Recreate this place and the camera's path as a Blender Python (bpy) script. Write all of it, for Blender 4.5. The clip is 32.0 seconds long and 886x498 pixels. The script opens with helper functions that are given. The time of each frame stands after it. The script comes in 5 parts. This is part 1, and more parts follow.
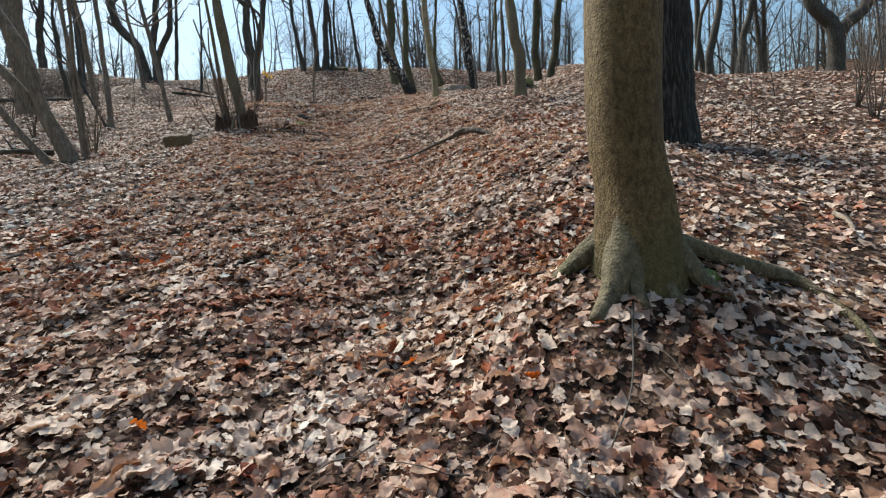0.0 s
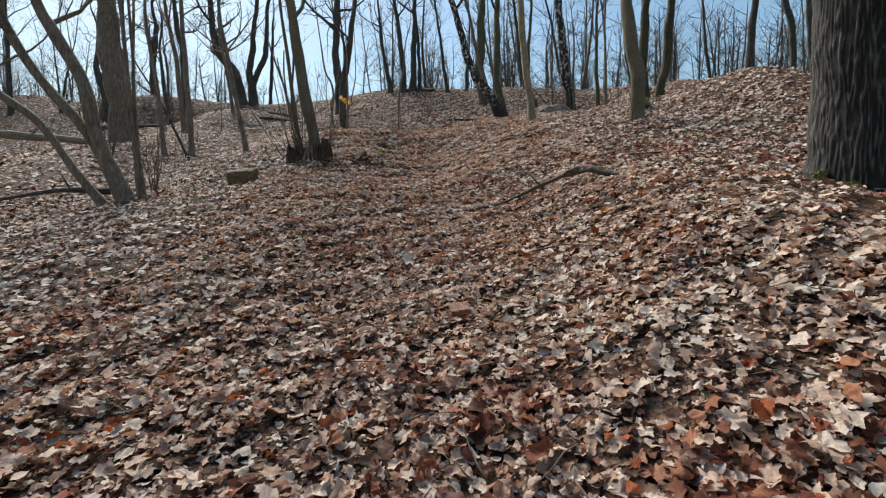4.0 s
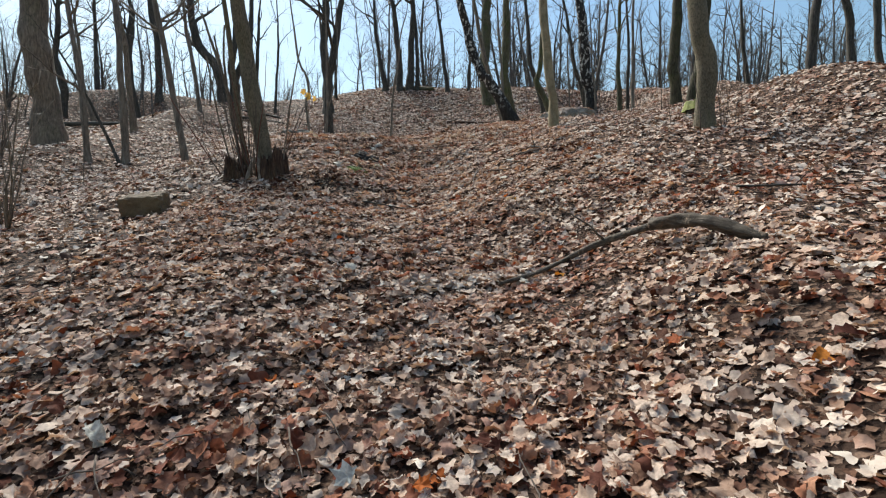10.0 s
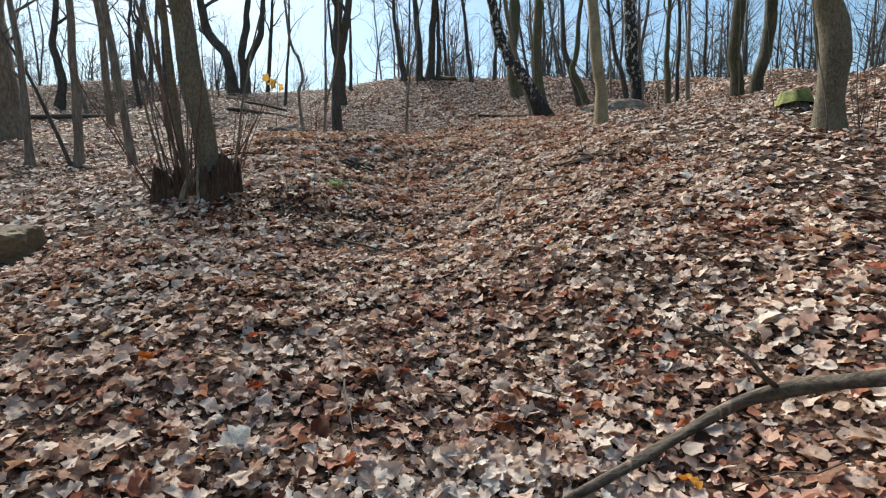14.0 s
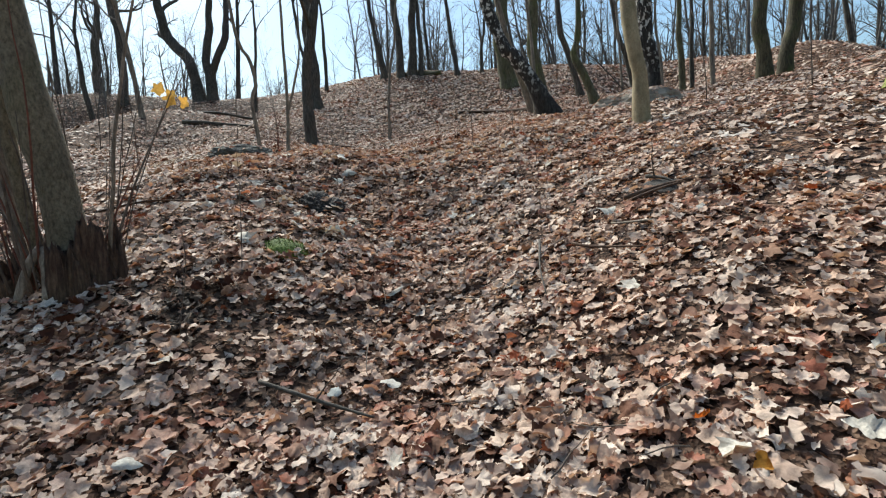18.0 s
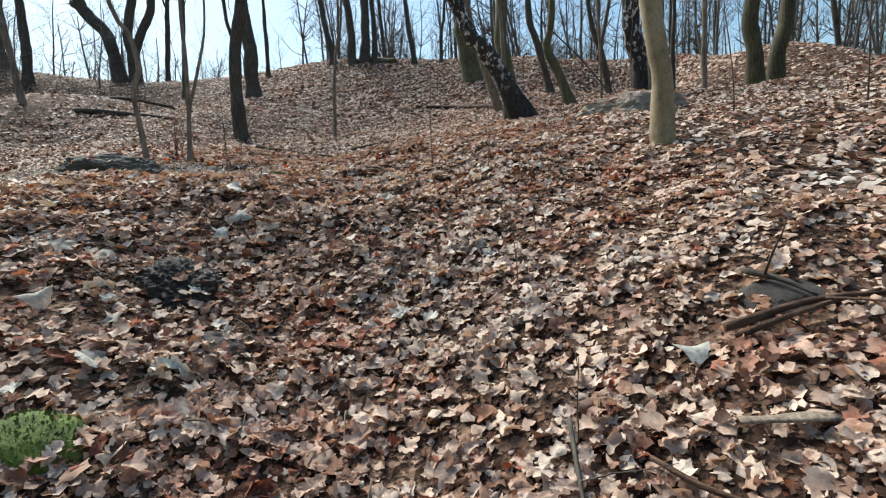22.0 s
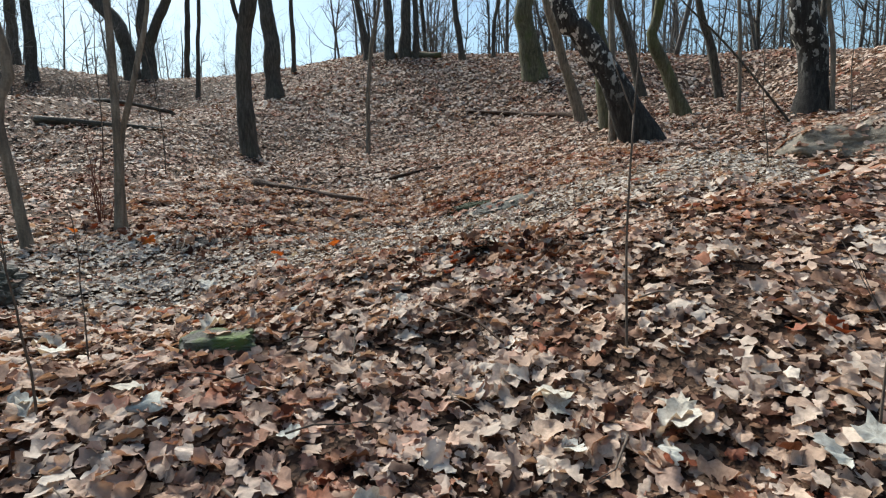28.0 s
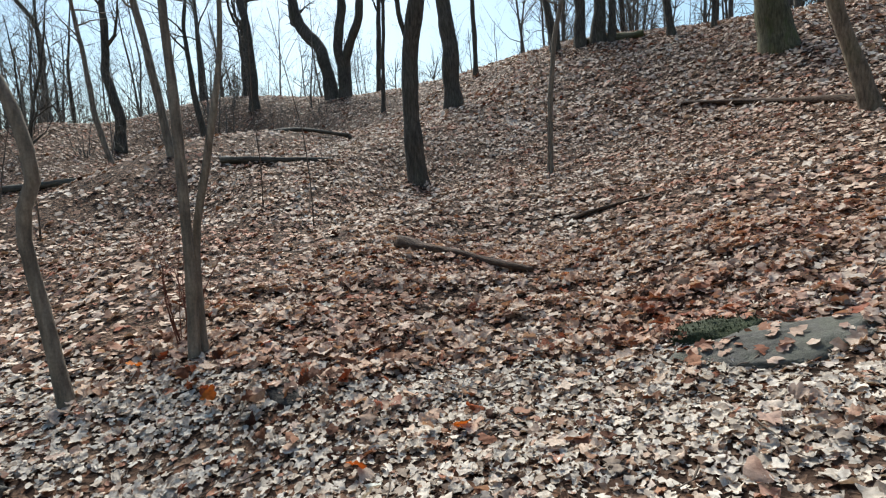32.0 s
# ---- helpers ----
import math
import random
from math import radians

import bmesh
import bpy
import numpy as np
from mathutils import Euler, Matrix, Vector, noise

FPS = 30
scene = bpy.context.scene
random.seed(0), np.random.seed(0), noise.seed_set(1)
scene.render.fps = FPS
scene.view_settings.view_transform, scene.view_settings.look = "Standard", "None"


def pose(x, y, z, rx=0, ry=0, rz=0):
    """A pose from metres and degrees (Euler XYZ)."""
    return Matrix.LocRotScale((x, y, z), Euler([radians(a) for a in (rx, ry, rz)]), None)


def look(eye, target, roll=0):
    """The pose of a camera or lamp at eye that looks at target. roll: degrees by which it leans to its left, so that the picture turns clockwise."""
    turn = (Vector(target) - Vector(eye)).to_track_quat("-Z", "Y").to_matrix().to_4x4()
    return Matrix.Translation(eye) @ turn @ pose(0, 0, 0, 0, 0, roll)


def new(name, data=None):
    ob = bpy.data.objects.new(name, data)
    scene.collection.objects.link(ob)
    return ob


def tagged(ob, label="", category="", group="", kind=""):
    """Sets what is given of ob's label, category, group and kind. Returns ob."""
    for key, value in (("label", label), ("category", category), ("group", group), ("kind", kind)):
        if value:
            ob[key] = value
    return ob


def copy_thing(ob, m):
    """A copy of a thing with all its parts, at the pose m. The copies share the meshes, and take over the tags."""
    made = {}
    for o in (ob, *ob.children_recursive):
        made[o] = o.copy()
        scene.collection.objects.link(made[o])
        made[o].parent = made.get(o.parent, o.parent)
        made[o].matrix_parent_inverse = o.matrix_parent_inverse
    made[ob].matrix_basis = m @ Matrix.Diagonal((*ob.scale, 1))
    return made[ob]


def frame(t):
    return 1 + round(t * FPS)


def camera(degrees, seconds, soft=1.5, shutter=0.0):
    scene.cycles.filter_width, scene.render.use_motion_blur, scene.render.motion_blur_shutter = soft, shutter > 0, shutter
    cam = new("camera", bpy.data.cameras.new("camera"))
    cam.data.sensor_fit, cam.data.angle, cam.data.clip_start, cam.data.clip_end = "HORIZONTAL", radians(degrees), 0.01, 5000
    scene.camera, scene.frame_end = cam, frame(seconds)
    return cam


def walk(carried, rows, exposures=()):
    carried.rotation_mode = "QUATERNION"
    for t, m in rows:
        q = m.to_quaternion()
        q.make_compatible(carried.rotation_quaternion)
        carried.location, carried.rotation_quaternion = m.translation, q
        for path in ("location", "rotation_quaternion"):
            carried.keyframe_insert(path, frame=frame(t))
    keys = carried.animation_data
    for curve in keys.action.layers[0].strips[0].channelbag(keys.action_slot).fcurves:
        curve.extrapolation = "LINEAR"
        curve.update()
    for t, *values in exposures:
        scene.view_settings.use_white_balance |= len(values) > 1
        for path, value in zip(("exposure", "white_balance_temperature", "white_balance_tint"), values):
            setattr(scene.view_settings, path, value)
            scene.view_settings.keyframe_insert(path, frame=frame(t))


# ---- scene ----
cam = camera(82.0, 32.0, soft=1.2)
PATH = [
    (0, (0.0, 0.002, 1.5), (0.006, 1.994, 1.319), -2.6),
    (0.5, (-0.113, 0.269, 1.621), (-0.119, 2.261, 1.449), -2.5),
    (1, (-0.068, 0.384, 1.654), (-0.119, 2.379, 1.522), -2.5),
    (1.5, (0.039, 0.629, 1.745), (-0.159, 2.618, 1.651), -2.6),
    (2, (-0.016, 0.836, 1.792), (-0.355, 2.805, 1.697), -2.2),
    (2.5, (-0.185, 1.26, 1.831), (-0.522, 3.229, 1.73), -2.0),
    (3, (-0.226, 1.582, 1.925), (-0.531, 3.556, 1.823), -1.9),
    (3.5, (-0.255, 1.852, 2.032), (-0.586, 3.821, 1.924), -1.8),
    (5.5, (-0.513, 2.85, 2.245), (-0.693, 4.841, 2.17), 0.2),
    (6, (-0.636, 3.071, 2.288), (-0.843, 5.059, 2.206), -0.1),
    (6.5, (-0.869, 3.379, 2.413), (-1.08, 5.366, 2.331), -0.1),
    (7, (-0.93, 3.471, 2.473), (-1.13, 5.46, 2.397), -0.1),
    (7.5, (-0.881, 3.681, 2.456), (-1.075, 5.67, 2.379), -0.1),
    (8, (-0.706, 4.041, 2.538), (-0.91, 6.029, 2.462), -0.3),
    (8.5, (-0.657, 4.377, 2.562), (-0.866, 6.364, 2.479), -0.3),
    (9, (-0.683, 4.789, 2.682), (-0.888, 6.776, 2.591), -0.3),
    (9.5, (-0.717, 5.009, 2.737), (-0.944, 6.993, 2.642), -0.4),
    (10, (-0.776, 5.352, 2.831), (-1.074, 7.327, 2.731), -0.6),
    (10.5, (-1.021, 5.631, 2.86), (-1.307, 7.608, 2.756), -0.6),
    (11, (-1.165, 5.873, 2.974), (-1.321, 7.864, 2.865), -0.3),
    (11.5, (-0.996, 6.183, 3.014), (-1.138, 8.175, 2.902), -0.4),
    (12, (-0.827, 6.447, 3.118), (-1.049, 8.432, 3.002), -0.6),
    (12.5, (-0.833, 6.815, 3.111), (-1.085, 8.795, 2.988), -0.6),
    (13, (-0.839, 7.159, 3.261), (-1.105, 9.137, 3.136), 0.1),
    (13.5, (-0.856, 7.537, 3.309), (-1.175, 9.507, 3.183), 0.1),
    (14, (-0.998, 7.823, 3.396), (-1.385, 9.781, 3.265), 0.1),
    (14.5, (-1.246, 8.208, 3.426), (-1.565, 10.178, 3.295), 0.7),
    (16.5, (-1.558, 9.21, 3.882), (-1.977, 11.161, 3.748), -2.1),
    (17, (-1.563, 9.452, 3.89), (-1.951, 11.409, 3.752), -2.2),
    (17.5, (-1.53, 9.819, 3.999), (-1.914, 11.776, 3.857), -3.0),
    (18, (-1.557, 10.11, 4.034), (-1.914, 12.072, 3.881), -3.3),
    (18.5, (-1.676, 10.439, 4.138), (-2.015, 12.404, 3.978), -3.4),
    (19, (-1.757, 10.65, 4.18), (-2.085, 12.616, 4.016), -2.6),
    (19.5, (-1.829, 10.931, 4.297), (-2.157, 12.897, 4.13), -2.7),
    (20, (-1.888, 11.191, 4.306), (-2.206, 13.157, 4.132), -2.6),
    (20.5, (-2.01, 11.586, 4.418), (-2.284, 13.559, 4.235), -2.4),
    (21, (-2.015, 11.774, 4.485), (-2.233, 13.753, 4.294), -2.2),
    (21.5, (-1.889, 12.098, 4.536), (-2.072, 14.079, 4.338), -2.2),
    (22, (-1.812, 12.335, 4.662), (-2.002, 14.315, 4.459), -2.4),
    (22.5, (-1.825, 12.689, 4.67), (-2.019, 14.669, 4.461), -2.5),
    (23, (-1.808, 12.926, 4.723), (-2.057, 14.898, 4.508), -2.0),
    (23.5, (-1.728, 13.034, 4.767), (-2.056, 14.994, 4.545), -2.1),
    (24, (-1.882, 13.25, 4.857), (-2.248, 15.203, 4.635), -2.2),
    (24.5, (-2.001, 13.46, 5.039), (-2.412, 15.405, 4.826), -2.0),
    (26.5, (-2.549, 14.578, 5.411), (-2.847, 16.544, 5.198), -0.7),
    (27, (-2.607, 15.077, 5.461), (-2.911, 17.043, 5.256), -1.1),
    (27.5, (-2.699, 15.514, 5.428), (-3.003, 17.479, 5.217), -1.2),
    (28, (-2.855, 15.906, 5.638), (-3.162, 17.871, 5.42), -1.4),
    (28.5, (-2.825, 16.077, 5.783), (-3.187, 18.032, 5.565), -2.1),
    (29, (-2.813, 16.273, 5.94), (-3.297, 18.201, 5.722), -2.9),
    (29.5, (-3.0, 16.548, 5.951), (-3.551, 18.458, 5.733), -3.3),
    (30, (-3.117, 16.8, 6.099), (-3.674, 18.708, 5.876), -3.3),
    (30.5, (-3.078, 17.095, 6.178), (-3.649, 18.998, 5.951), -3.6),
    (31, (-3.09, 17.336, 6.237), (-3.701, 19.226, 6.004), -3.8),
    (31.5, (-3.215, 17.713, 6.305), (-3.952, 19.558, 6.071), -3.9),
    (32, (-3.276, 17.998, 6.398), (-4.278, 19.714, 6.169), -3.7),
]
walk(cam, [(t, look(eye, target, roll)) for t, eye, target, roll in PATH], exposures=[(0, 0.8, 6060, 3), (1, 0.72, 6060, 3), (2, 0.56, 6060, 3), (6, 0.63, 6060, 3), (8, 0.74, 6060, 3), (11, 0.74, 6060, 3), (13, 0.84, 6060, 3), (17, 0.86, 6060, 3), (20, 0.86, 6060, 3), (23, 0.85, 6060, 3), (24.5, 0.88, 6060, 3), (27, 0.76, 6060, 3), (28, 0.72, 6060, 3), (29, 0.78, 6060, 3), (31, 0.6, 6060, 3), (32, 0.74, 6060, 3)])

# ---- light ----
SUN_LEFT, SUN_HIGH = 42.0, 45.0  # degrees to the left of +y, and above the horizon
world = bpy.data.worlds.new("sky")
scene.world = world
world.use_nodes = True
sky = world.node_tree.nodes.new("ShaderNodeTexSky")
sky.sky_type = "NISHITA"
sky.sun_disc = False
sky.sun_elevation = radians(SUN_HIGH)
sky.sun_rotation = radians(-SUN_LEFT)
sky.air_density, sky.dust_density, sky.ozone_density = 1.5, 1.2, 3.0
back = world.node_tree.nodes["Background"]
back.inputs["Strength"].default_value = 0.083
world.node_tree.links.new(sky.outputs["Color"], back.inputs["Color"])

sun = new("sun", bpy.data.lights.new("sun", "SUN"))
sun.data.energy, sun.data.angle, sun.data.color = 5.0, radians(34.0), (1.0, 0.92, 0.82)
_az, _el = radians(SUN_LEFT), radians(SUN_HIGH)
SUN_WAY = Vector((-math.sin(_az) * math.cos(_el), math.cos(_az) * math.cos(_el), math.sin(_el)))
sun.matrix_world = look((0, 0, 40), Vector((0, 0, 40)) - SUN_WAY)


# ---- materials ----
def nodes_of(name):
    m = bpy.data.materials.new(name)
    m.use_nodes = True
    t = m.node_tree
    return m, t, t.nodes["Principled BSDF"], t.nodes.new, t.links.new


def ramp(t, stops, interpolation="LINEAR"):
    r = t.nodes.new("ShaderNodeValToRGB")
    r.color_ramp.interpolation = interpolation
    e = r.color_ramp.elements
    while len(e) < len(stops):
        e.new(0.5)
    for el, (p, c) in zip(e, stops):
        el.position, el.color = p, (*c, 1)
    return r


def noise_tex(t, scale, detail=4.0, rough=0.55, vec=None, stretch=None):
    n = t.nodes.new("ShaderNodeTexNoise")
    n.inputs["Scale"].default_value, n.inputs["Detail"].default_value, n.inputs["Roughness"].default_value = scale, detail, rough
    if vec is not None:
        if stretch:
            mp = t.nodes.new("ShaderNodeMapping")
            mp.inputs["Scale"].default_value = stretch
            t.links.new(vec, mp.inputs["Vector"])
            vec = mp.outputs["Vector"]
        t.links.new(vec, n.inputs["Vector"])
    return n


def mixed(t, fac, a, b, blend="MIX"):
    m = t.nodes.new("ShaderNodeMix")
    m.data_type, m.blend_type = "RGBA", blend
    for sock, v in ((m.inputs[0], fac), (m.inputs[6], a), (m.inputs[7], b)):
        if isinstance(v, (int, float)):
            sock.default_value = v
        elif isinstance(v, tuple):
            sock.default_value = (*v, 1)
        else:
            t.links.new(v, sock)
    return m.outputs[2]


def bumped(t, b, height, strength, distance, under=None):
    n = t.nodes.new("ShaderNodeBump")
    n.inputs["Strength"].default_value, n.inputs["Distance"].default_value = strength, distance
    t.links.new(height, n.inputs["Height"])
    if under is not None:
        t.links.new(under, n.inputs["Normal"])
    t.links.new(n.outputs["Normal"], b.inputs["Normal"])
    return n.outputs["Normal"]


def leaf_material(name, stops, through_light=0.36, per_object=False, rough=0.75, drifts=False):
    m, t, b, node, link = nodes_of(name)
    src = node("ShaderNodeObjectInfo").outputs["Random"] if per_object else node("ShaderNodeNewGeometry").outputs["Random Per Island"]
    pos = node("ShaderNodeNewGeometry").outputs["Position"]
    r = ramp(t, stops)
    link(src, r.inputs["Fac"])
    mottled = noise_tex(t, 55, 5, 0.65, pos)
    blotch = noise_tex(t, 7, 3, 0.5, pos)
    c = mixed(t, 0.75, r.outputs["Color"], ramp_of(t, mottled, ((0.3, (0.55, 0.5, 0.46)), (0.62, (1.12, 1.1, 1.06)))), "MULTIPLY")
    c = mixed(t, 0.5, c, ramp_of(t, blotch, ((0.35, (0.7, 0.66, 0.64)), (0.65, (1.12, 1.08, 1.0)))), "MULTIPLY")
    if drifts:  # leaves of one kind lie together: russet drifts and bleached ones
        for scale, lo, hi, tone, turn in ((0.75, 0.5, 0.64, (0.66, 0.33, 0.23), 7.3), (1.1, 0.50, 0.66, None, 5.1)):
            where = noise_tex(t, scale, 4, 0.65, pos, (1, 1, 1) if turn > 6 else (1.3, 1.1, 1))
            far = node("ShaderNodeMapRange")
            far.inputs[1].default_value, far.inputs[2].default_value = lo, hi
            link(where.outputs["Fac"], far.inputs[0])
            some = node("ShaderNodeMath")
            some.operation = "MULTIPLY"
            some.inputs[1].default_value = turn
            link(src, some.inputs[0])
            frac = node("ShaderNodeMath")
            frac.operation = "FRACT"
            link(some.outputs[0], frac.inputs[0])
            fac = node("ShaderNodeMath")
            fac.operation = "MULTIPLY"
            link(far.outputs[0], fac.inputs[0])
            link(frac.outputs[0], fac.inputs[1])
            c = mixed(t, fac.outputs[0], c, mixed(t, 1.0, c, tone, "MULTIPLY") if tone else (0.60, 0.53, 0.455))
    link(c, b.inputs["Base Color"])
    b.inputs["Roughness"].default_value = rough
    b.inputs["Specular IOR Level"].default_value = 0.16
    bumped(t, b, mottled.outputs["Fac"], 0.7, 0.006)
    tr = node("ShaderNodeBsdfTranslucent")
    link(mixed(t, 1.0, c, (1.0, 0.72, 0.5), "MULTIPLY"), tr.inputs["Color"])
    mix = node("ShaderNodeMixShader")
    mix.inputs["Fac"].default_value = through_light
    link(b.outputs["BSDF"], mix.inputs[1])
    link(tr.outputs["BSDF"], mix.inputs[2])
    link(mix.outputs["Shader"], t.nodes["Material Output"].inputs["Surface"])
    return m


def ramp_of(t, tex, stops):
    r = ramp(t, stops)
    t.links.new(tex.outputs["Fac"], r.inputs["Fac"])
    return r.outputs["Color"]


LITTER = ((0.0, (0.05, 0.023, 0.015)), (0.1, (0.155, 0.072, 0.046)), (0.2, (0.33, 0.2, 0.138)), (0.34, (0.49, 0.355, 0.275)),
          (0.55, (0.59, 0.465, 0.38)), (0.8, (0.69, 0.58, 0.495)), (0.88, (0.28, 0.09, 0.05)), (0.93, (0.43, 0.265, 0.18)), (1.0, (0.78, 0.715, 0.64)))
leaf_mat = leaf_material("dry_leaves", LITTER, 0.22, drifts=True)
far_leaf_mat = leaf_material("dry_leaves_far", LITTER, 0.06, drifts=True)
# crumb colours darkened to deepen the shade in the gaps between leaves
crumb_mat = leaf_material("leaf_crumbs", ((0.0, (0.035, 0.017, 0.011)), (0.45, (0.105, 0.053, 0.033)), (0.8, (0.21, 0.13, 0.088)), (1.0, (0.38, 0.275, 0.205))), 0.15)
trodden_mat = leaf_material("trodden_leaves", ((0.0, (0.28, 0.225, 0.185)), (0.2, (0.47, 0.415, 0.36)), (0.6, (0.59, 0.54, 0.485)), (0.94, (0.68, 0.64, 0.59)), (1.0, (0.30, 0.13, 0.08))), 0.15)
orange_mat = leaf_material("orange_leaf", ((0.0, (0.42, 0.12, 0.025)), (0.6, (0.5, 0.17, 0.03)), (1.0, (0.55, 0.30, 0.05))), 0.35, True)
pale_mat = leaf_material("pale_leaf", ((0.0, (0.53, 0.57, 0.555)), (0.5, (0.57, 0.53, 0.46)), (1.0, (0.62, 0.63, 0.595))), 0.2, True)
yellow_mat = leaf_material("yellow_leaf", ((0.0, (0.74, 0.52, 0.10)), (1.0, (0.80, 0.64, 0.22))), 0.3)
red_mat = leaf_material("russet_leaf", ((0.0, (0.24, 0.06, 0.025)), (1.0, (0.33, 0.10, 0.04))), 0.3, True)


def soil_material():
    m, t, b, node, link = nodes_of("leaf_mould")
    pos = node("ShaderNodeNewGeometry").outputs["Position"]
    warp = noise_tex(t, 9, 3, 0.6, pos)
    v = node("ShaderNodeTexVoronoi")
    v.inputs["Scale"].default_value = 24
    v.inputs["Randomness"].default_value = 1.0
    off = node("ShaderNodeVectorMath")
    off.operation = "MULTIPLY_ADD"
    link(warp.outputs["Color"], off.inputs[0])
    off.inputs[1].default_value = (0.09, 0.09, 0.09)
    link(pos, off.inputs[2])
    link(off.outputs["Vector"], v.inputs["Vector"])
    sep = node("ShaderNodeSeparateColor")
    link(v.outputs["Color"], sep.inputs["Color"])
    r = ramp(t, ((0.0, (0.016, 0.010, 0.007)), (0.35, (0.05, 0.031, 0.022)), (0.6, (0.13, 0.085, 0.06)), (0.85, (0.27, 0.19, 0.14)), (1.0, (0.11, 0.042, 0.02))))
    link(sep.outputs["Red"], r.inputs["Fac"])
    fine = noise_tex(t, 70, 5, 0.7, pos)
    wide = noise_tex(t, 0.9, 4, 0.6, pos)
    c = mixed(t, 0.8, r.outputs["Color"], ramp_of(t, fine, ((0.3, (0.45, 0.42, 0.4)), (0.7, (1.15, 1.1, 1.05)))), "MULTIPLY")
    c = mixed(t, 0.6, c, ramp_of(t, wide, ((0.35, (0.6, 0.55, 0.55)), (0.65, (1.1, 1.05, 1.0)))), "MULTIPLY")
    link(c, b.inputs["Base Color"])
    b.inputs["Roughness"].default_value = 0.9
    b.inputs["Specular IOR Level"].default_value = 0.1
    n = bumped(t, b, v.outputs["Distance"], 0.9, 0.03)
    bumped(t, b, fine.outputs["Fac"], 0.6, 0.01, n)
    return m


soil_mat = soil_material()


def bark_material(name, dark, mid, light, furrow=(9.0, 9.0, 1.6), moss=0.0, depth=0.02, patches=None, pebble=False, moss_tint=(0.075, 0.095, 0.022), edges=(0.3, 0.5, 0.72), foot=0.0, ridged=None):
    m, t, b, node, link = nodes_of(name)
    pos = node("ShaderNodeTexCoord").outputs["Object"]
    long_ = noise_tex(t, 3.0, 6, 0.65, pos, furrow)
    fine = noise_tex(t, 60, 5, 0.7, pos)
    wide = noise_tex(t, 1.7, 3, 0.6, pos)
    c = ramp_of(t, long_, tuple(zip(edges, (dark, mid, light))))
    c = mixed(t, 0.7, c, ramp_of(t, fine, ((0.3, (0.55, 0.55, 0.55)), (0.7, (1.2, 1.18, 1.15)))), "MULTIPLY")
    c = mixed(t, 0.6, c, ramp_of(t, wide, ((0.35, (0.62, 0.62, 0.6)), (0.65, (1.15, 1.12, 1.1)))), "MULTIPLY")
    if ridged:  # bark's ridge tops paler grey, the furrows between them darker
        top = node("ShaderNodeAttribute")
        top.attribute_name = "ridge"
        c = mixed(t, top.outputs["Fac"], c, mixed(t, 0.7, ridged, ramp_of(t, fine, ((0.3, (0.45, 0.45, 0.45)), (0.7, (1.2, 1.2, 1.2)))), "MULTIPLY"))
    if patches:  # paler patches: papery birch bark, or bare wood where bark has peeled
        cracks = noise_tex(t, 2.2, 5, 0.6, pos, (5.0, 5.0, 3.0) if patches[0] > 0.5 else (2.2, 2.2, 4.0))
        fac = node("ShaderNodeMapRange")
        fac.inputs[1].default_value, fac.inputs[2].default_value = (0.54, 0.58) if patches[0] > 0.5 else (0.6, 0.65)
        link(cracks.outputs["Fac"], fac.inputs[0])
        where = fac.outputs[0]
        if patches[0] > 0.5:
            up = node("ShaderNodeSeparateXYZ")
            link(pos, up.inputs[0])
            high = node("ShaderNodeMapRange")
            high.inputs[1].default_value, high.inputs[2].default_value = 0.5, 1.4
            link(up.outputs["Z"], high.inputs[0])
            both = node("ShaderNodeMath")
            both.operation = "MULTIPLY"
            link(where, both.inputs[0])
            link(high.outputs[0], both.inputs[1])
            where = both.outputs[0]
        c = mixed(t, where, c, mixed(t, 0.6, patches, ramp_of(t, fine, ((0.3, (0.6, 0.58, 0.55)), (0.6, (1, 1, 1)))), "MULTIPLY"))
    if moss:
        where = noise_tex(t, 2.4, 5, 0.7, pos, (1, 1, 0.6))
        fac = node("ShaderNodeMapRange")
        fac.inputs[1].default_value, fac.inputs[2].default_value, fac.inputs[4].default_value = 0.5, 0.72, moss
        link(where.outputs["Fac"], fac.inputs[0])
        c = mixed(t, fac.outputs[0], c, moss_tint)
    if foot:  # moss creeping up from the foot
        up = node("ShaderNodeSeparateXYZ")
        link(pos, up.inputs[0])
        ragged = node("ShaderNodeMath")
        ragged.operation = "MULTIPLY_ADD"
        ragged.inputs[1].default_value = -1.6 * foot
        link(wide.outputs["Fac"], ragged.inputs[0])
        link(up.outputs["Z"], ragged.inputs[2])
        fac = node("ShaderNodeMapRange")
        fac.inputs[1].default_value, fac.inputs[2].default_value, fac.inputs[3].default_value, fac.inputs[4].default_value = -0.8 * foot, -0.1 * foot, 0.5, 0.0
        link(ragged.outputs[0], fac.inputs[0])
        c = mixed(t, fac.outputs[0], c, moss_tint)
    link(c, b.inputs["Base Color"])
    b.inputs["Roughness"].default_value = 0.82
    b.inputs["Specular IOR Level"].default_value = 0.25
    n = bumped(t, b, long_.outputs["Fac"], 0.8, depth)
    n = bumped(t, b, fine.outputs["Fac"], 0.6, depth * 0.35, n)
    if pebble:  # coarse grain like cracked leather
        grain = node("ShaderNodeTexVoronoi")
        grain.inputs["Scale"].default_value = 75
        link(pos, grain.inputs["Vector"])
        bumped(t, b, grain.outputs["Distance"], 0.7, -0.009, n)
        r = ramp(t, ((0.15, (1.25, 1.2, 1.1)), (0.6, (0.55, 0.52, 0.48))))
        link(grain.outputs["Distance"], r.inputs["Fac"])
        link(mixed(t, 0.4, c, r.outputs["Color"], "MULTIPLY"), b.inputs["Base Color"])
    return m


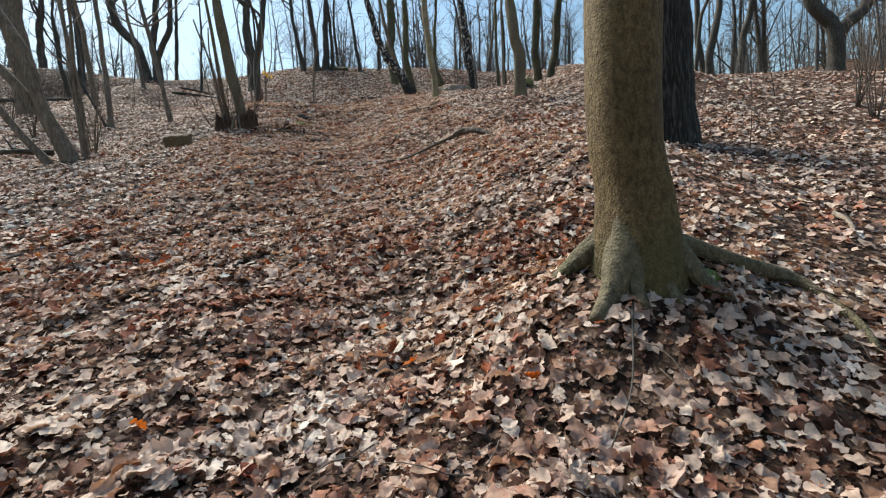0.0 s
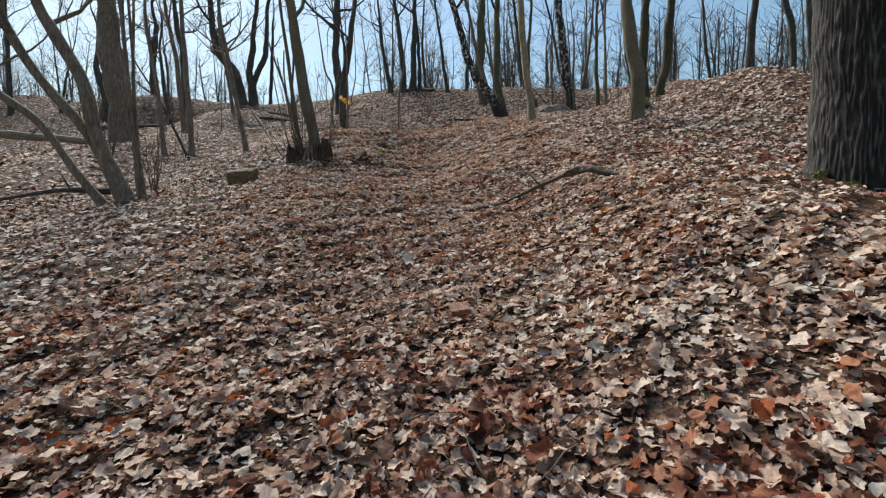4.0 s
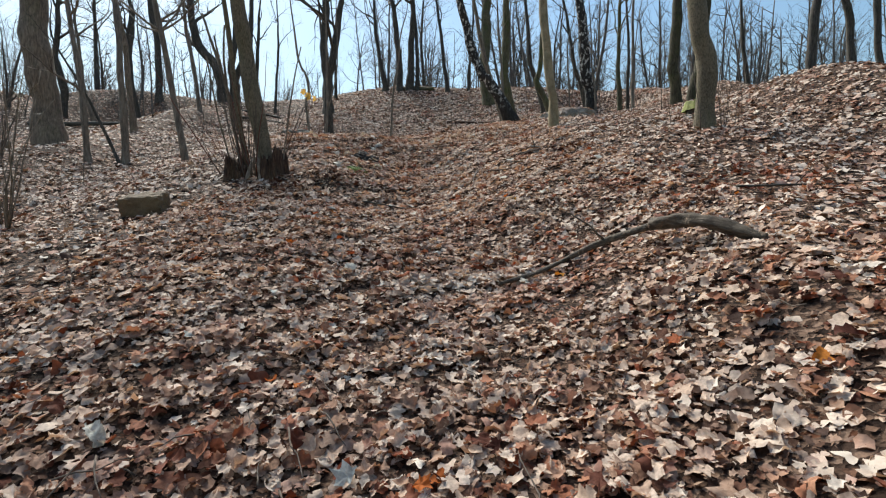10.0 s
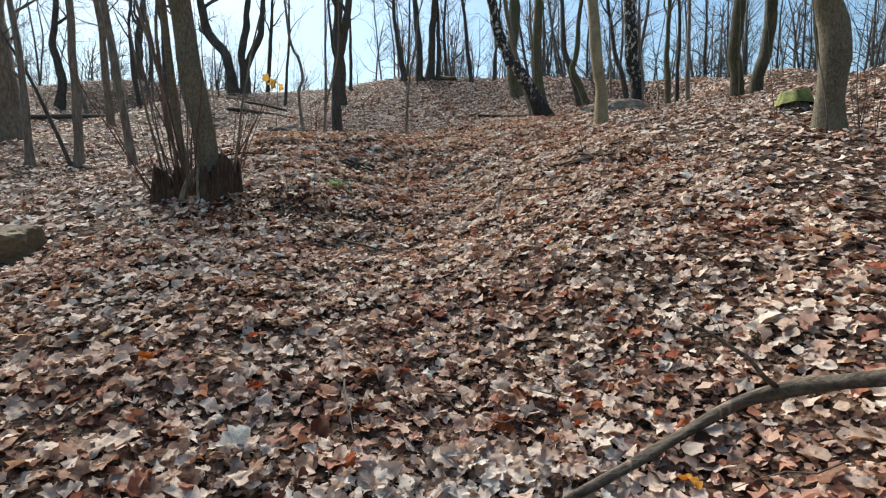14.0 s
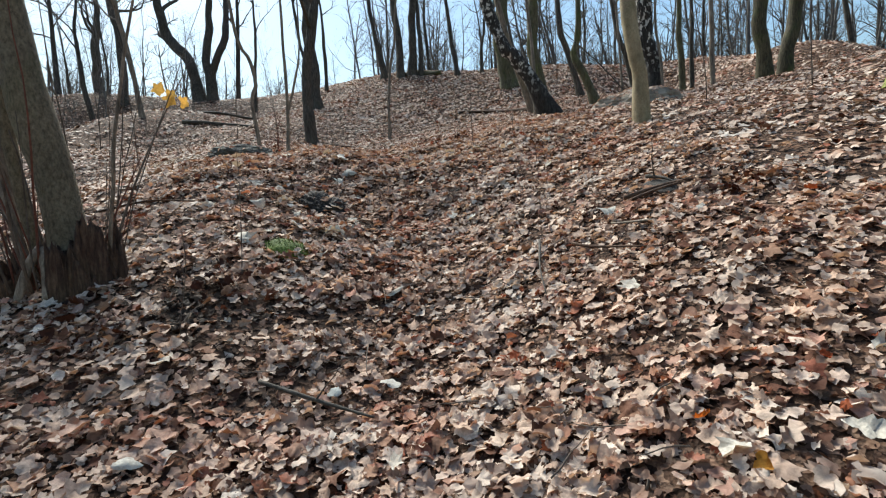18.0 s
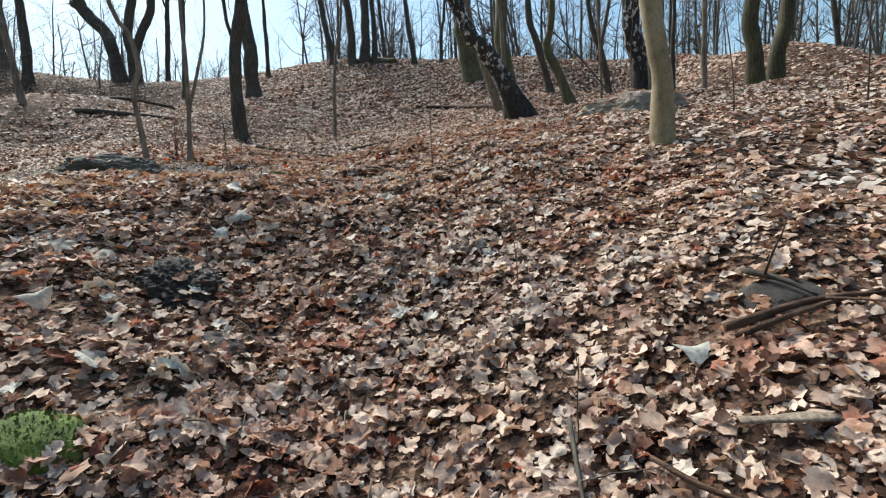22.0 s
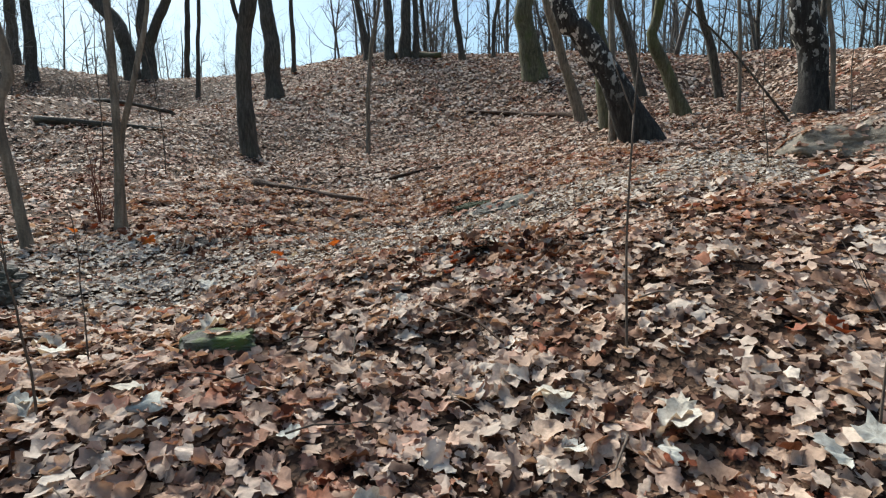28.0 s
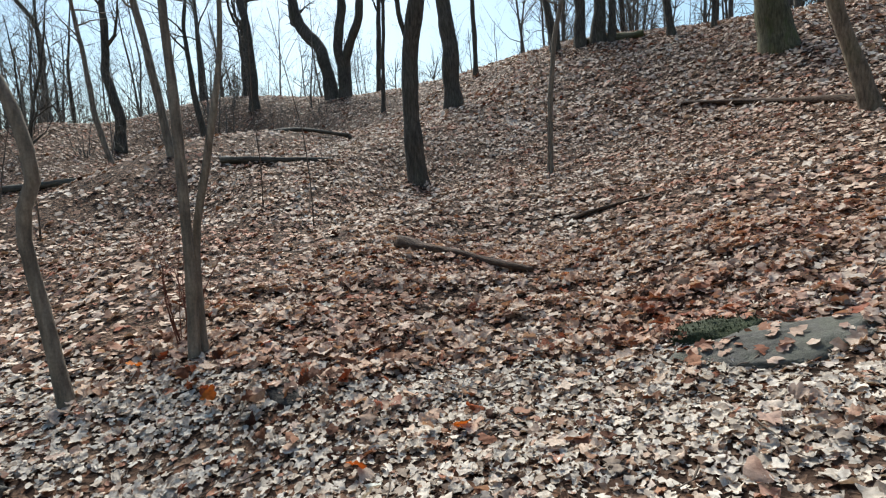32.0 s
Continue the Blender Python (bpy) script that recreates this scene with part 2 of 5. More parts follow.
bark_brown = bark_material("brown_bark", (0.0878, 0.0675, 0.05), (0.209, 0.162, 0.119), (0.365, 0.29, 0.216), moss=0.35)
bark_grey = bark_material("grey_bark", (0.09, 0.075, 0.06), (0.20, 0.165, 0.13), (0.33, 0.28, 0.22), moss=0.15, depth=0.008)
bark_dark = bark_material("dark_bark", (0.032, 0.028, 0.0235), (0.08, 0.07, 0.058), (0.155, 0.138, 0.115), moss=0.15)
bark_mossy = bark_material("mossy_bark", (0.0405, 0.0365, 0.023), (0.115, 0.105, 0.0607), (0.203, 0.182, 0.115), moss=0.85)
bark_beech = bark_material("olive_beech_bark", (0.08, 0.051, 0.019), (0.18, 0.124, 0.053), (0.295, 0.212, 0.1), (13, 13, 7), moss=0.3, depth=0.03, pebble=True, foot=0.35, moss_tint=(0.085, 0.088, 0.035))
bark_root = bark_material("grey_green_root_bark", (0.085, 0.07, 0.04), (0.165, 0.138, 0.084), (0.26, 0.22, 0.14), (12, 12, 6), moss=0.35, depth=0.02, pebble=True)
bark_tan = bark_material("tan_bark", (0.085, 0.07, 0.045), (0.185, 0.152, 0.1), (0.29, 0.24, 0.165), (16, 16, 8), moss=0.3, depth=0.02)
bark_pale = bark_material("pale_beech_bark", (0.21, 0.165, 0.095), (0.32, 0.26, 0.16), (0.4, 0.335, 0.215), (4, 4, 2.6), moss=0.3, depth=0.006)
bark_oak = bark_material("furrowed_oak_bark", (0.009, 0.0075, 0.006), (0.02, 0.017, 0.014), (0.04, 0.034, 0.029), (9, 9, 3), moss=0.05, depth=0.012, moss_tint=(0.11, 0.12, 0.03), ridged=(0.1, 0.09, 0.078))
bark_olive = bark_material("olive_mossy_bark", (0.0297, 0.0257, 0.0149), (0.0783, 0.0675, 0.0378), (0.149, 0.127, 0.0756), moss=0.6)
bark_birch = bark_material("birch_bark", (0.013, 0.0115, 0.01), (0.034, 0.03, 0.026), (0.085, 0.077, 0.067), moss=0.0, patches=(0.55, 0.52, 0.47))
# bark of the distant wood, with the bright sky's bloom put into its grey
bark_far = bark_material("glare_greyed_bark", (0.07, 0.062, 0.055), (0.15, 0.135, 0.12), (0.25, 0.23, 0.205), depth=0.006)
bark_rot = bark_material("rotten_wood", (0.02, 0.011, 0.008), (0.08, 0.045, 0.029), (0.19, 0.118, 0.076), (12, 12, 2), moss=0.12)
wood_bare = bark_material("weathered_bare_wood", (0.10, 0.075, 0.055), (0.25, 0.20, 0.15), (0.42, 0.35, 0.27), (14, 14, 1.5), depth=0.006)
twig_mat = bark_material("twig_bark", (0.06, 0.045, 0.035), (0.13, 0.10, 0.078), (0.22, 0.175, 0.14), depth=0.003)
redtwig_mat = bark_material("reddish_twig_bark", (0.09, 0.03, 0.02), (0.16, 0.06, 0.04), (0.22, 0.10, 0.07), depth=0.003)


def rock_material(name, dark, light, moss=0.0):
    m, t, b, node, link = nodes_of(name)
    pos = node("ShaderNodeTexCoord").outputs["Object"]
    wide, fine = noise_tex(t, 4, 6, 0.65, pos), noise_tex(t, 45, 6, 0.75, pos)
    c = ramp_of(t, wide, ((0.32, dark), (0.68, light)))
    c = mixed(t, 0.8, c, ramp_of(t, fine, ((0.3, (0.5, 0.5, 0.5)), (0.7, (1.25, 1.25, 1.22)))), "MULTIPLY")
    if moss:
        where = noise_tex(t, 6, 5, 0.7, pos)
        fac = node("ShaderNodeMapRange")
        fac.inputs[1].default_value, fac.inputs[2].default_value, fac.inputs[4].default_value = 0.45, 0.62, moss
        link(where.outputs["Fac"], fac.inputs[0])
        c = mixed(t, fac.outputs[0], c, (0.10, 0.145, 0.028))
    link(c, b.inputs["Base Color"])
    b.inputs["Roughness"].default_value = 0.88
    n = bumped(t, b, wide.outputs["Fac"], 0.6, 0.03)
    bumped(t, b, fine.outputs["Fac"], 0.9, 0.012, n)
    return m


rock_dark = rock_material("dark_grey_stone", (0.05, 0.046, 0.04), (0.135, 0.125, 0.11), 0.1)
rock_grey = rock_material("pale_grey_stone", (0.19, 0.16, 0.125), (0.37, 0.315, 0.25), 0.04)
rock_moss = rock_material("mossy_stone", (0.06, 0.055, 0.045), (0.15, 0.14, 0.115), 0.9)
block_mat = rock_material("brown_stone_block", (0.12, 0.075, 0.04), (0.22, 0.15, 0.085), 0.08)
brick_mat = rock_material("old_brick", (0.16, 0.07, 0.04), (0.27, 0.13, 0.075))
earth_mat = rock_material("bare_dark_earth", (0.02, 0.016, 0.013), (0.06, 0.05, 0.042))
moss_pale = rock_material("yellow_green_moss", (0.1, 0.11, 0.025), (0.28, 0.29, 0.075))
moss_dark = rock_material("dark_moss", (0.02, 0.027, 0.01), (0.055, 0.068, 0.024))
moss_mat = rock_material("green_moss", (0.05, 0.08, 0.012), (0.18, 0.25, 0.04))

# ---- the hillside ----
SLOPE_Y = (-12, 0, 6, 12, 18, 24, 30, 36, 44, 60)
SLOPE_Z = (-3.34, 0.06, 1.51, 3.38, 5.26, 6.51, 8.38, 10.62, 10.66, 2.74)
# mounds and dips of the crest: x, y, half-widths, height
CREST_LEFT = [
    (-5.5, 41, 7, 4, 1.08),
    (-22, 32, 7, 4, -1.49),
    (-10, 41, 4, 7, 0.54),
    (-14.5, 41, 4, 7, 0.44),
    (-5.5, 29, 4, 7, -0.91),
    (-19, 39.5, 4, 7, 0.14),
    (-13, 35, 4, 4, -0.8),
    (-20.5, 30.5, 4, 4, -1.16),
    (-24, 40, 5, 4, 0.49),
    (-28, 36, 5, 5, 1.34),
]
# the crest further on: x, y, half-widths, height
CREST_RIGHT = [
    (8, 36.5, 4, 4, 2.01),
    (3.5, 41, 4, 7, 1.16),
    (11, 32, 4, 4, 1.97),
    (9.5, 41, 4, 4, 1.35),
    (6.5, 30.5, 4, 7, 1.83),
    (8, 41, 4, 7, 0.51),
    (12.5, 36.5, 12, 6, -2.97),
    (12.5, 41, 8, 8, -2.02),
    (12.5, 32, 12, 6, -1.52),
    (4, 33, 3, 4, -0.67),
    (0, 36, 4, 4, 0.78),
    (16, 30, 4, 5, -0.33),
    (4, 34, 2.5, 2.5, -0.89),
    (6, 41, 5, 4, -0.12),
    (0, 42, 4, 4, 0.26),
    (8, 31, 2.5, 2.5, 0.21),
    (1, 31, 2.5, 2.5, 0.25),
    (18, 36, 5, 5, -0.06),
]
# mounds and hollows of the slope: x, y, half-widths, height
BANK_LEFT = [
    (-14.5, 26, 2, 5, 0.86),
    (-10.5, 24.5, 3, 2.2, 0.33),
    (-5.5, 15.5, 1.5, 1.5, 0.2),
    (-22, 26, 6, 3, 0.65),
    (-30, 28.5, 7, 4.5, 2.41),
    (-10, 17, 1.5, 3, -0.47),
    (-4, 20, 1.5, 3, -0.34),
    (-20.5, 18.5, 6, 3, -0.47),
    (-8.5, 12.5, 2, 5, -0.33),
    (-8.5, 26, 1.5, 3, -0.41),
    (-11.5, 23, 1.5, 1.5, -0.33),
    (-5.5, 23, 1.5, 3, -0.2),
]
# the slope beside the oak and the beech: x, y, half-widths, height
BANK_RIGHT = [
    (6.5, 18.5, 2, 5, 0.96),
    (12.5, 27.5, 4, 7, 0.57),
    (2, 6.5, 1.5, 3, 0.48),
    (1, 2.8, 0.8, 0.7, 0.42),
    (-2.5, 14, 1.5, 3, -0.67),
    (11, 26, 1.5, 3, -1.36),
    (-1, 9.5, 1.5, 3, -0.33),
    (9.5, 23, 1.5, 1.5, -0.37),
    (-1, 17, 1.5, 1.5, -0.2),
    (6, 22, 2.5, 3, -0.28),
    (5.5, 27.5, 2.5, 2.5, -0.96),
]
# small rises and dips along the gully, 1.1 m wide: x, y, height
LUMPS = [
    (-6.6, 20.1, -0.05),
    (-0.6, 25.1, -0.09),
    (0.6, 28, -0.13),
    (-6.7, 28.4, -0.09),
    (-9.1, 27.2, -0.15),
    (-3.6, 21.2, -0.04),
    (-6.1, 22.6, 0.1),
    (-4.1, 19.3, 0.1),
    (-0, 18.2, -0.05),
    (-4.7, 13.1, -0.15),
    (-0.4, 10.2, -0.11),
    (2.3, 14.5, 0.09),
    (-4.1, 16.7, 0.15),
    (-1.9, 17.2, 0.11),
    (-2.3, 17.6, -0.03),
    (-2.8, 17.7, -0.1),
    (-2.7, 16.8, 0.05),
    (0.6, 9.8, 0.06),
    (1.1, 11.1, -0.04),
    (-1.9, 5.9, -0.07),
    (-0.1, 3.2, -0.18),
    (-4, 15.8, -0.23),
    (-3.4, 13.9, 0.18),
    (-0.3, 14.4, -0.05),
    (-5.8, 23.8, -0.11),
    (-5.5, 18.9, -0.25),
    (-5.7, 11.5, -0.17),
]
RELIEF = CREST_LEFT + CREST_RIGHT + BANK_LEFT + BANK_RIGHT + [(bx, by, 1.1, 1.1, h) for bx, by, h in LUMPS]


def slope(y):
    k, z = np.array(SLOPE_Y, float), np.array(SLOPE_Z)
    m = np.gradient(z, k)
    i = np.clip(np.searchsorted(k, y) - 1, 0, len(k) - 2)
    h = k[i + 1] - k[i]
    s = np.clip((y - k[i]) / h, 0, 1)
    return (2 * s**3 - 3 * s**2 + 1) * z[i] + (s**3 - 2 * s**2 + s) * h * m[i] + (3 * s**2 - 2 * s**3) * z[i + 1] + (s**3 - s**2) * h * m[i + 1]


def height(x, y, rough=True):
    x, y = np.asarray(x, float), np.asarray(y, float)
    z = slope(y) + np.where(y > 60, -0.03 * np.minimum(y - 60, 200), 0) + np.where(y < -12, 0.12 * np.maximum(y + 12, -60), 0)
    for bx, by, rx, ry, h in RELIEF:
        z = z + h * np.exp(-(((x - bx) / rx) ** 2) - ((y - by) / ry) ** 2)
    if rough:
        z = z + 0.022 * np.sin(2.1 * x + 1.3 * y + 0.4) * np.sin(1.7 * y - 0.9 * x) + 0.014 * np.sin(5.3 * x - 2.2 * y + 1.1) * np.sin(4.4 * y + 1.9 * x)
        z = z + 0.008 * np.sin(11.0 * x + 3.1 * y) * np.sin(9.2 * y - 4.7 * x + 0.7)
    return z


def h1(x, y):
    return float(height(x, y))


def normals(x, y):
    e = 0.15
    dx = (height(x + e, y) - height(x - e, y)) / (2 * e)
    dy = (height(x, y + e) - height(x, y - e)) / (2 * e)
    n = np.stack([-dx, -dy, np.ones_like(dx)], -1)
    return n / np.linalg.norm(n, axis=-1, keepdims=True)


def mesh_from(name, verts, faces, smooth=True):
    """A mesh from an array of places and an array of faces of one size."""
    verts, faces = np.ascontiguousarray(verts, np.float32), np.ascontiguousarray(faces, np.int32)
    me = bpy.data.meshes.new(name)
    n, k = faces.shape
    me.vertices.add(len(verts))
    me.vertices.foreach_set("co", verts.ravel())
    me.loops.add(n * k)
    me.loops.foreach_set("vertex_index", faces.ravel())
    me.polygons.add(n)
    me.polygons.foreach_set("loop_start", np.arange(0, n * k, k, dtype=np.int32))
    me.polygons.foreach_set("use_smooth", np.full(n, smooth, bool))
    me.update(calc_edges=True)
    return me


def thing(name, label, category, at=(0, 0, 0), group="", kind="", data=None):
    ob = new(name, data)
    ob.location = at
    return tagged(ob, label, category, group, kind)


def part(name, me, material, parent, label=""):
    if isinstance(me, bmesh.types.BMesh):
        bm, me = me, bpy.data.meshes.new(name)
        bm.to_mesh(me)
        bm.free()
    ob = new(name, me)
    if material and not me.materials:
        me.materials.append(material)
    ob.parent = parent
    return tagged(ob, label) if label else ob


def axis_lines(lo, hi, step, far_lo, far_hi):
    mid = list(np.arange(lo, hi + 1e-6, step))
    for sign, far in ((1, far_hi), (-1, far_lo)):
        s, edge, out = step, (hi if sign > 0 else lo), []
        while edge * sign < far * sign:
            s *= 1.09
            edge += sign * s
            out.append(edge)
        mid = mid + out if sign > 0 else out[::-1] + mid
    return np.array(mid)


gx, gy = axis_lines(-13, 8, 0.16, -500, 500), axis_lines(-3, 30, 0.16, -400, 700)
X, Y = np.meshgrid(gx, gy)
grid = np.stack([X, Y, height(X, Y)], -1).reshape(-1, 3)
ni, nj = len(gy), len(gx)
ii = (np.arange(ni - 1)[:, None] * nj + np.arange(nj - 1)[None]).ravel()
ground = thing("ground", "leaf-covered brown woodland hillside with a shallow gully", "ground", kind="structure",
               data=mesh_from("ground", grid, np.stack([ii, ii + 1, ii + nj + 1, ii + nj], -1)))
ground.data.materials.append(soil_mat)


def leaf_shape(rng, lobes, points, slim, inner=0, curl=1.0):
    """A leaf as a curled, crumpled sheet about 1 wide: its middle, an inner ring (inner = its points, half of the rim's) and a lobed rim."""
    a = np.linspace(0, 2 * np.pi, points, endpoint=False) + rng.normal(0, 0.07, points)
    deep = rng.uniform(0.1, 0.21)
    rim = 0.5 * (0.84 + deep * np.cos(lobes * a) + 0.05 * np.cos((2 * lobes + 1) * a + 1)) * (1 + rng.normal(0, 0.08, points))
    rim = rim * (1 - 0.22 * np.exp(-(((a - np.pi) / 0.5) ** 2)))
    x, y = rim * np.cos(a) * slim, rim * np.sin(a)
    k = np.arange(points)
    if inner:
        s = rng.uniform(0.45, 0.6)
        x, y = np.r_[0, s * x[::2], x], np.r_[0, s * y[::2], y]
        h = np.arange(inner)
        i0, o = 1, 1 + inner
        f = np.concatenate([np.stack([0 * h, i0 + h, i0 + (h + 1) % inner], -1), np.stack([i0 + h, o + 2 * h, o + 2 * h + 1], -1),
                            np.stack([i0 + h, o + 2 * h + 1, i0 + (h + 1) % inner], -1), np.stack([i0 + (h + 1) % inner, o + 2 * h + 1, o + (2 * h + 2) % points], -1)])
    else:
        x, y = np.r_[0, x], np.r_[0, y]
        f = np.stack([np.zeros(points, int), 1 + k, 1 + (k + 1) % points], -1)
    w = rng.uniform(0, 6.28)
    r = np.hypot(x, y)
    z = 0.13 * r * np.sin(3 * np.arctan2(y, x) + w) + 0.06 * r * np.sin(5 * np.arctan2(y, x) - w) + rng.normal(0, 0.03, len(x))
    return curled(rng, x, y, z, curl), f


def curled(rng, x, y, z, curl):
    """The places of a leaf, rolled up about two lines."""
    for way, bend in ((rng.uniform(0, np.pi), rng.normal(0.5, 1.4) * curl), (rng.uniform(0, np.pi), rng.normal(0.1, 0.9) * curl)):
        c, s = math.cos(way), math.sin(way)
        u, v = x * c + y * s, y * c - x * s
        if abs(bend) > 0.05:
            u, z = np.sin(bend * u) / bend - z * np.sin(bend * u), z * np.cos(bend * u) + (1 - np.cos(bend * u)) / bend
        x, y = u * c - v * s, u * s + v * c
    return np.stack([x, y, z], -1)


def oak_leaf(rng, lobes=4, steps=11, curl=1.0):
    """A long leaf with rounded lobes on both sides of a folded midrib."""
    a = np.linspace(0.0, 1.0, steps)
    wide = rng.uniform(0.27, 0.36) * np.sin(np.pi * np.clip(a, 0.03, 0.985) ** 1.25) ** 0.75
    lobed = 1 + rng.uniform(0.24, 0.36) * np.cos(2 * np.pi * lobes * a + np.pi)
    left, right = (wide * lobed * (1 + rng.normal(0, 0.08, steps)) for _ in range(2))
    fold, wave = rng.normal(0.15, 0.25), rng.uniform(0, 6.28)
    x = np.r_[a - 0.5, a - 0.5 + 0.12 * left, a - 0.5 + 0.12 * right]
    y = np.r_[0.03 * np.sin(3 * a + wave), left, -right]
    z = fold * np.abs(y) + 0.05 * np.sin(9 * x + wave) * np.sign(y) + rng.normal(0, 0.018, 3 * steps)
    k = np.arange(steps - 1)
    f = np.concatenate([np.stack(q, -1) for q in ((k, k + 1, steps + k + 1), (k, steps + k + 1, steps + k), (k, 2 * steps + k, 2 * steps + k + 1), (k, 2 * steps + k + 1, k + 1))])
    return curled(rng, x, y, z, curl), f


def maple_leaf(rng, teeth=True, ring=True, curl=1.0):
    """A broad leaf with five pointed lobes."""
    ways, reach = np.radians([-118, -56, 0, 56, 118]), np.array([0.38, 0.5, 0.56, 0.5, 0.38])
    a, r = [-np.pi + 0.15], [0.16]
    for k in range(5):
        tip, d = reach[k] * rng.uniform(0.85, 1.1), rng.uniform(0.2, 0.27)
        a += [ways[k] - d, ways[k], ways[k] + d] if teeth else [ways[k] - 0.1, ways[k] + 0.1]
        r += [0.68 * tip, tip, 0.68 * tip] if teeth else [0.92 * tip, 0.9 * tip]
        if k < 4:
            a.append((ways[k] + ways[k + 1]) / 2 + rng.normal(0, 0.05))
            r.append(rng.uniform(0.29, 0.4))
    a, r = np.array(a), np.array(r) * (1 + rng.normal(0, 0.05, len(a)))
    n, k = len(a), np.arange(len(a))
    x, y = r * np.cos(a), r * np.sin(a)
    wave, droop = rng.uniform(0, 6.28), rng.normal(0.05, 0.25)
    z = droop * r**2 * 2 + 0.1 * r * np.cos(5 * a + wave) + rng.normal(0, 0.025, n)
    if ring:
        x, y, z = (np.r_[0, 0.48 * q, q] for q in (x, y, z))
        z[1 : n + 1] += rng.normal(0, 0.012, n)
        f = np.concatenate([np.stack(q, -1) for q in ((0 * k, 1 + k, 1 + (k + 1) % n), (1 + k, 1 + n + k, 1 + n + (k + 1) % n), (1 + k, 1 + n + (k + 1) % n, 1 + (k + 1) % n))])
    else:
        x, y, z = (np.r_[0, q] for q in (x, y, z))
        f = np.stack([0 * k, 1 + k, 1 + (k + 1) % n], -1)
    return curled(rng, x, y, z, curl), f


# ---- tubes, for stems, limbs, roots and logs ----
class Tubes:
    """Collects round, tapered stems and turns them into one mesh."""

    def __init__(self):
        self.v, self.f, self.n = [], [], 0

    def add(self, pts, radii, sides=8, lump=0.0, seed=0, cap=True, ridge=None):
        pts, radii = np.asarray(pts, float), np.asarray(radii, float)
        way = np.gradient(pts, axis=0)
        way /= np.linalg.norm(way, axis=1, keepdims=True) + 1e-9
        ref = np.array([1.0, 0.15, 0.1]) if abs(way[:, 0]).mean() < 0.8 else np.array([0.1, 1.0, 0.2])
        a = np.cross(way, ref)
        a /= np.linalg.norm(a, axis=1, keepdims=True) + 1e-9
        b = np.cross(way, a)
        ang = np.linspace(0, 2 * np.pi, sides, endpoint=False)
        r = radii[:, None] * np.ones(sides)
        if lump:
            k = np.arange(len(pts))[:, None]
            r = r * (1 + lump * (np.sin(2 * ang + seed + 0.35 * k) + 0.7 * np.sin(3 * ang - 1.7 * seed + 0.2 * k) + 0.5 * np.sin(0.9 * k + seed) + 0.4 * np.sin(5 * ang + 0.13 * k + 2 * seed)))
        crest = np.zeros_like(r)
        if ridge:  # (closeness, depth): bark with a net of braided ridges
            tip = Euler((0.03, 0.02, 0.2)).to_matrix()
            low = pts[:, 2] < 6
            wave = np.array([[noise.noise(tip @ Vector((ridge[0] * math.cos(q), ridge[0] * math.sin(q), 2.4 * p[2]))) + 0.3 * noise.noise(tip @ Vector((2.3 * ridge[0] * math.cos(q), 2.3 * ridge[0] * math.sin(q), 5 * p[2]))) for q in ang] for p in pts[low]])
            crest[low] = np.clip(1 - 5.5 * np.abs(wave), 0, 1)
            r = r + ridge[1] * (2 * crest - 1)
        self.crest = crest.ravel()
        ring = pts[:, None] + r[..., None] * (np.cos(ang)[None, :, None] * a[:, None] + np.sin(ang)[None, :, None] * b[:, None])
        m = len(pts)
        i, j = np.meshgrid(np.arange(m - 1), np.arange(sides), indexing="ij")
        jn = (j + 1) % sides
        f = np.stack([i * sides + j, (i + 1) * sides + j, (i + 1) * sides + jn, i * sides + jn], -1).reshape(-1, 4)
        verts = [ring.reshape(-1, 3)]
        if cap:
            verts += [pts[:1], pts[-1:]]
            c0, c1 = m * sides, m * sides + 1
            j = np.arange(0, sides, 2)
            f = np.concatenate([f, np.stack([np.full(len(j), c0), j, (j + 1) % sides, (j + 2) % sides], -1),
                                np.stack([np.full(len(j), c1), (m - 1) * sides + (j + 2) % sides, (m - 1) * sides + (j + 1) % sides, (m - 1) * sides + j], -1)])
        self.v.append(np.concatenate(verts))
        self.f.append(f + self.n)
        self.n += len(self.v[-1])
        return self

    def mesh(self, name):
        return mesh_from(name, np.concatenate(self.v), np.concatenate(self.f))


def curve_through(pts, n):
    """n places on a smooth curve through the given ones."""
    p = np.asarray(pts, float)
    if len(p) == 2:
        return p[0] + np.linspace(0, 1, n)[:, None] * (p[1] - p[0])
    q = np.concatenate([[2 * p[0] - p[1]], p, [2 * p[-1] - p[-2]]])
    d = np.r_[0, np.cumsum(np.linalg.norm(np.diff(p, axis=0), axis=1))]
    s = np.linspace(0, d[-1], n)
    i = np.clip(np.searchsorted(d, s, side="right") - 1, 0, len(p) - 2)
    u = ((s - d[i]) / (d[i + 1] - d[i]))[:, None]
    a, b, c, e = q[i], q[i + 1], q[i + 2], q[i + 3]
    return 0.5 * (2 * b + (c - a) * u + (2 * a - 5 * b + 4 * c - e) * u**2 + (3 * b - 3 * c + e - a) * u**3)


def branch_path(rng, start, way, length, n=6, up=0.25, wander=0.18):
    pts, way = [np.array(start, float)], np.array(way, float)
    for _ in range(n):
        way = way + rng.normal(0, wander, 3) + (0, 0, up * 0.3)
        way /= np.linalg.norm(way)
        pts.append(pts[-1] + way * length / n)
    return np.array(pts)


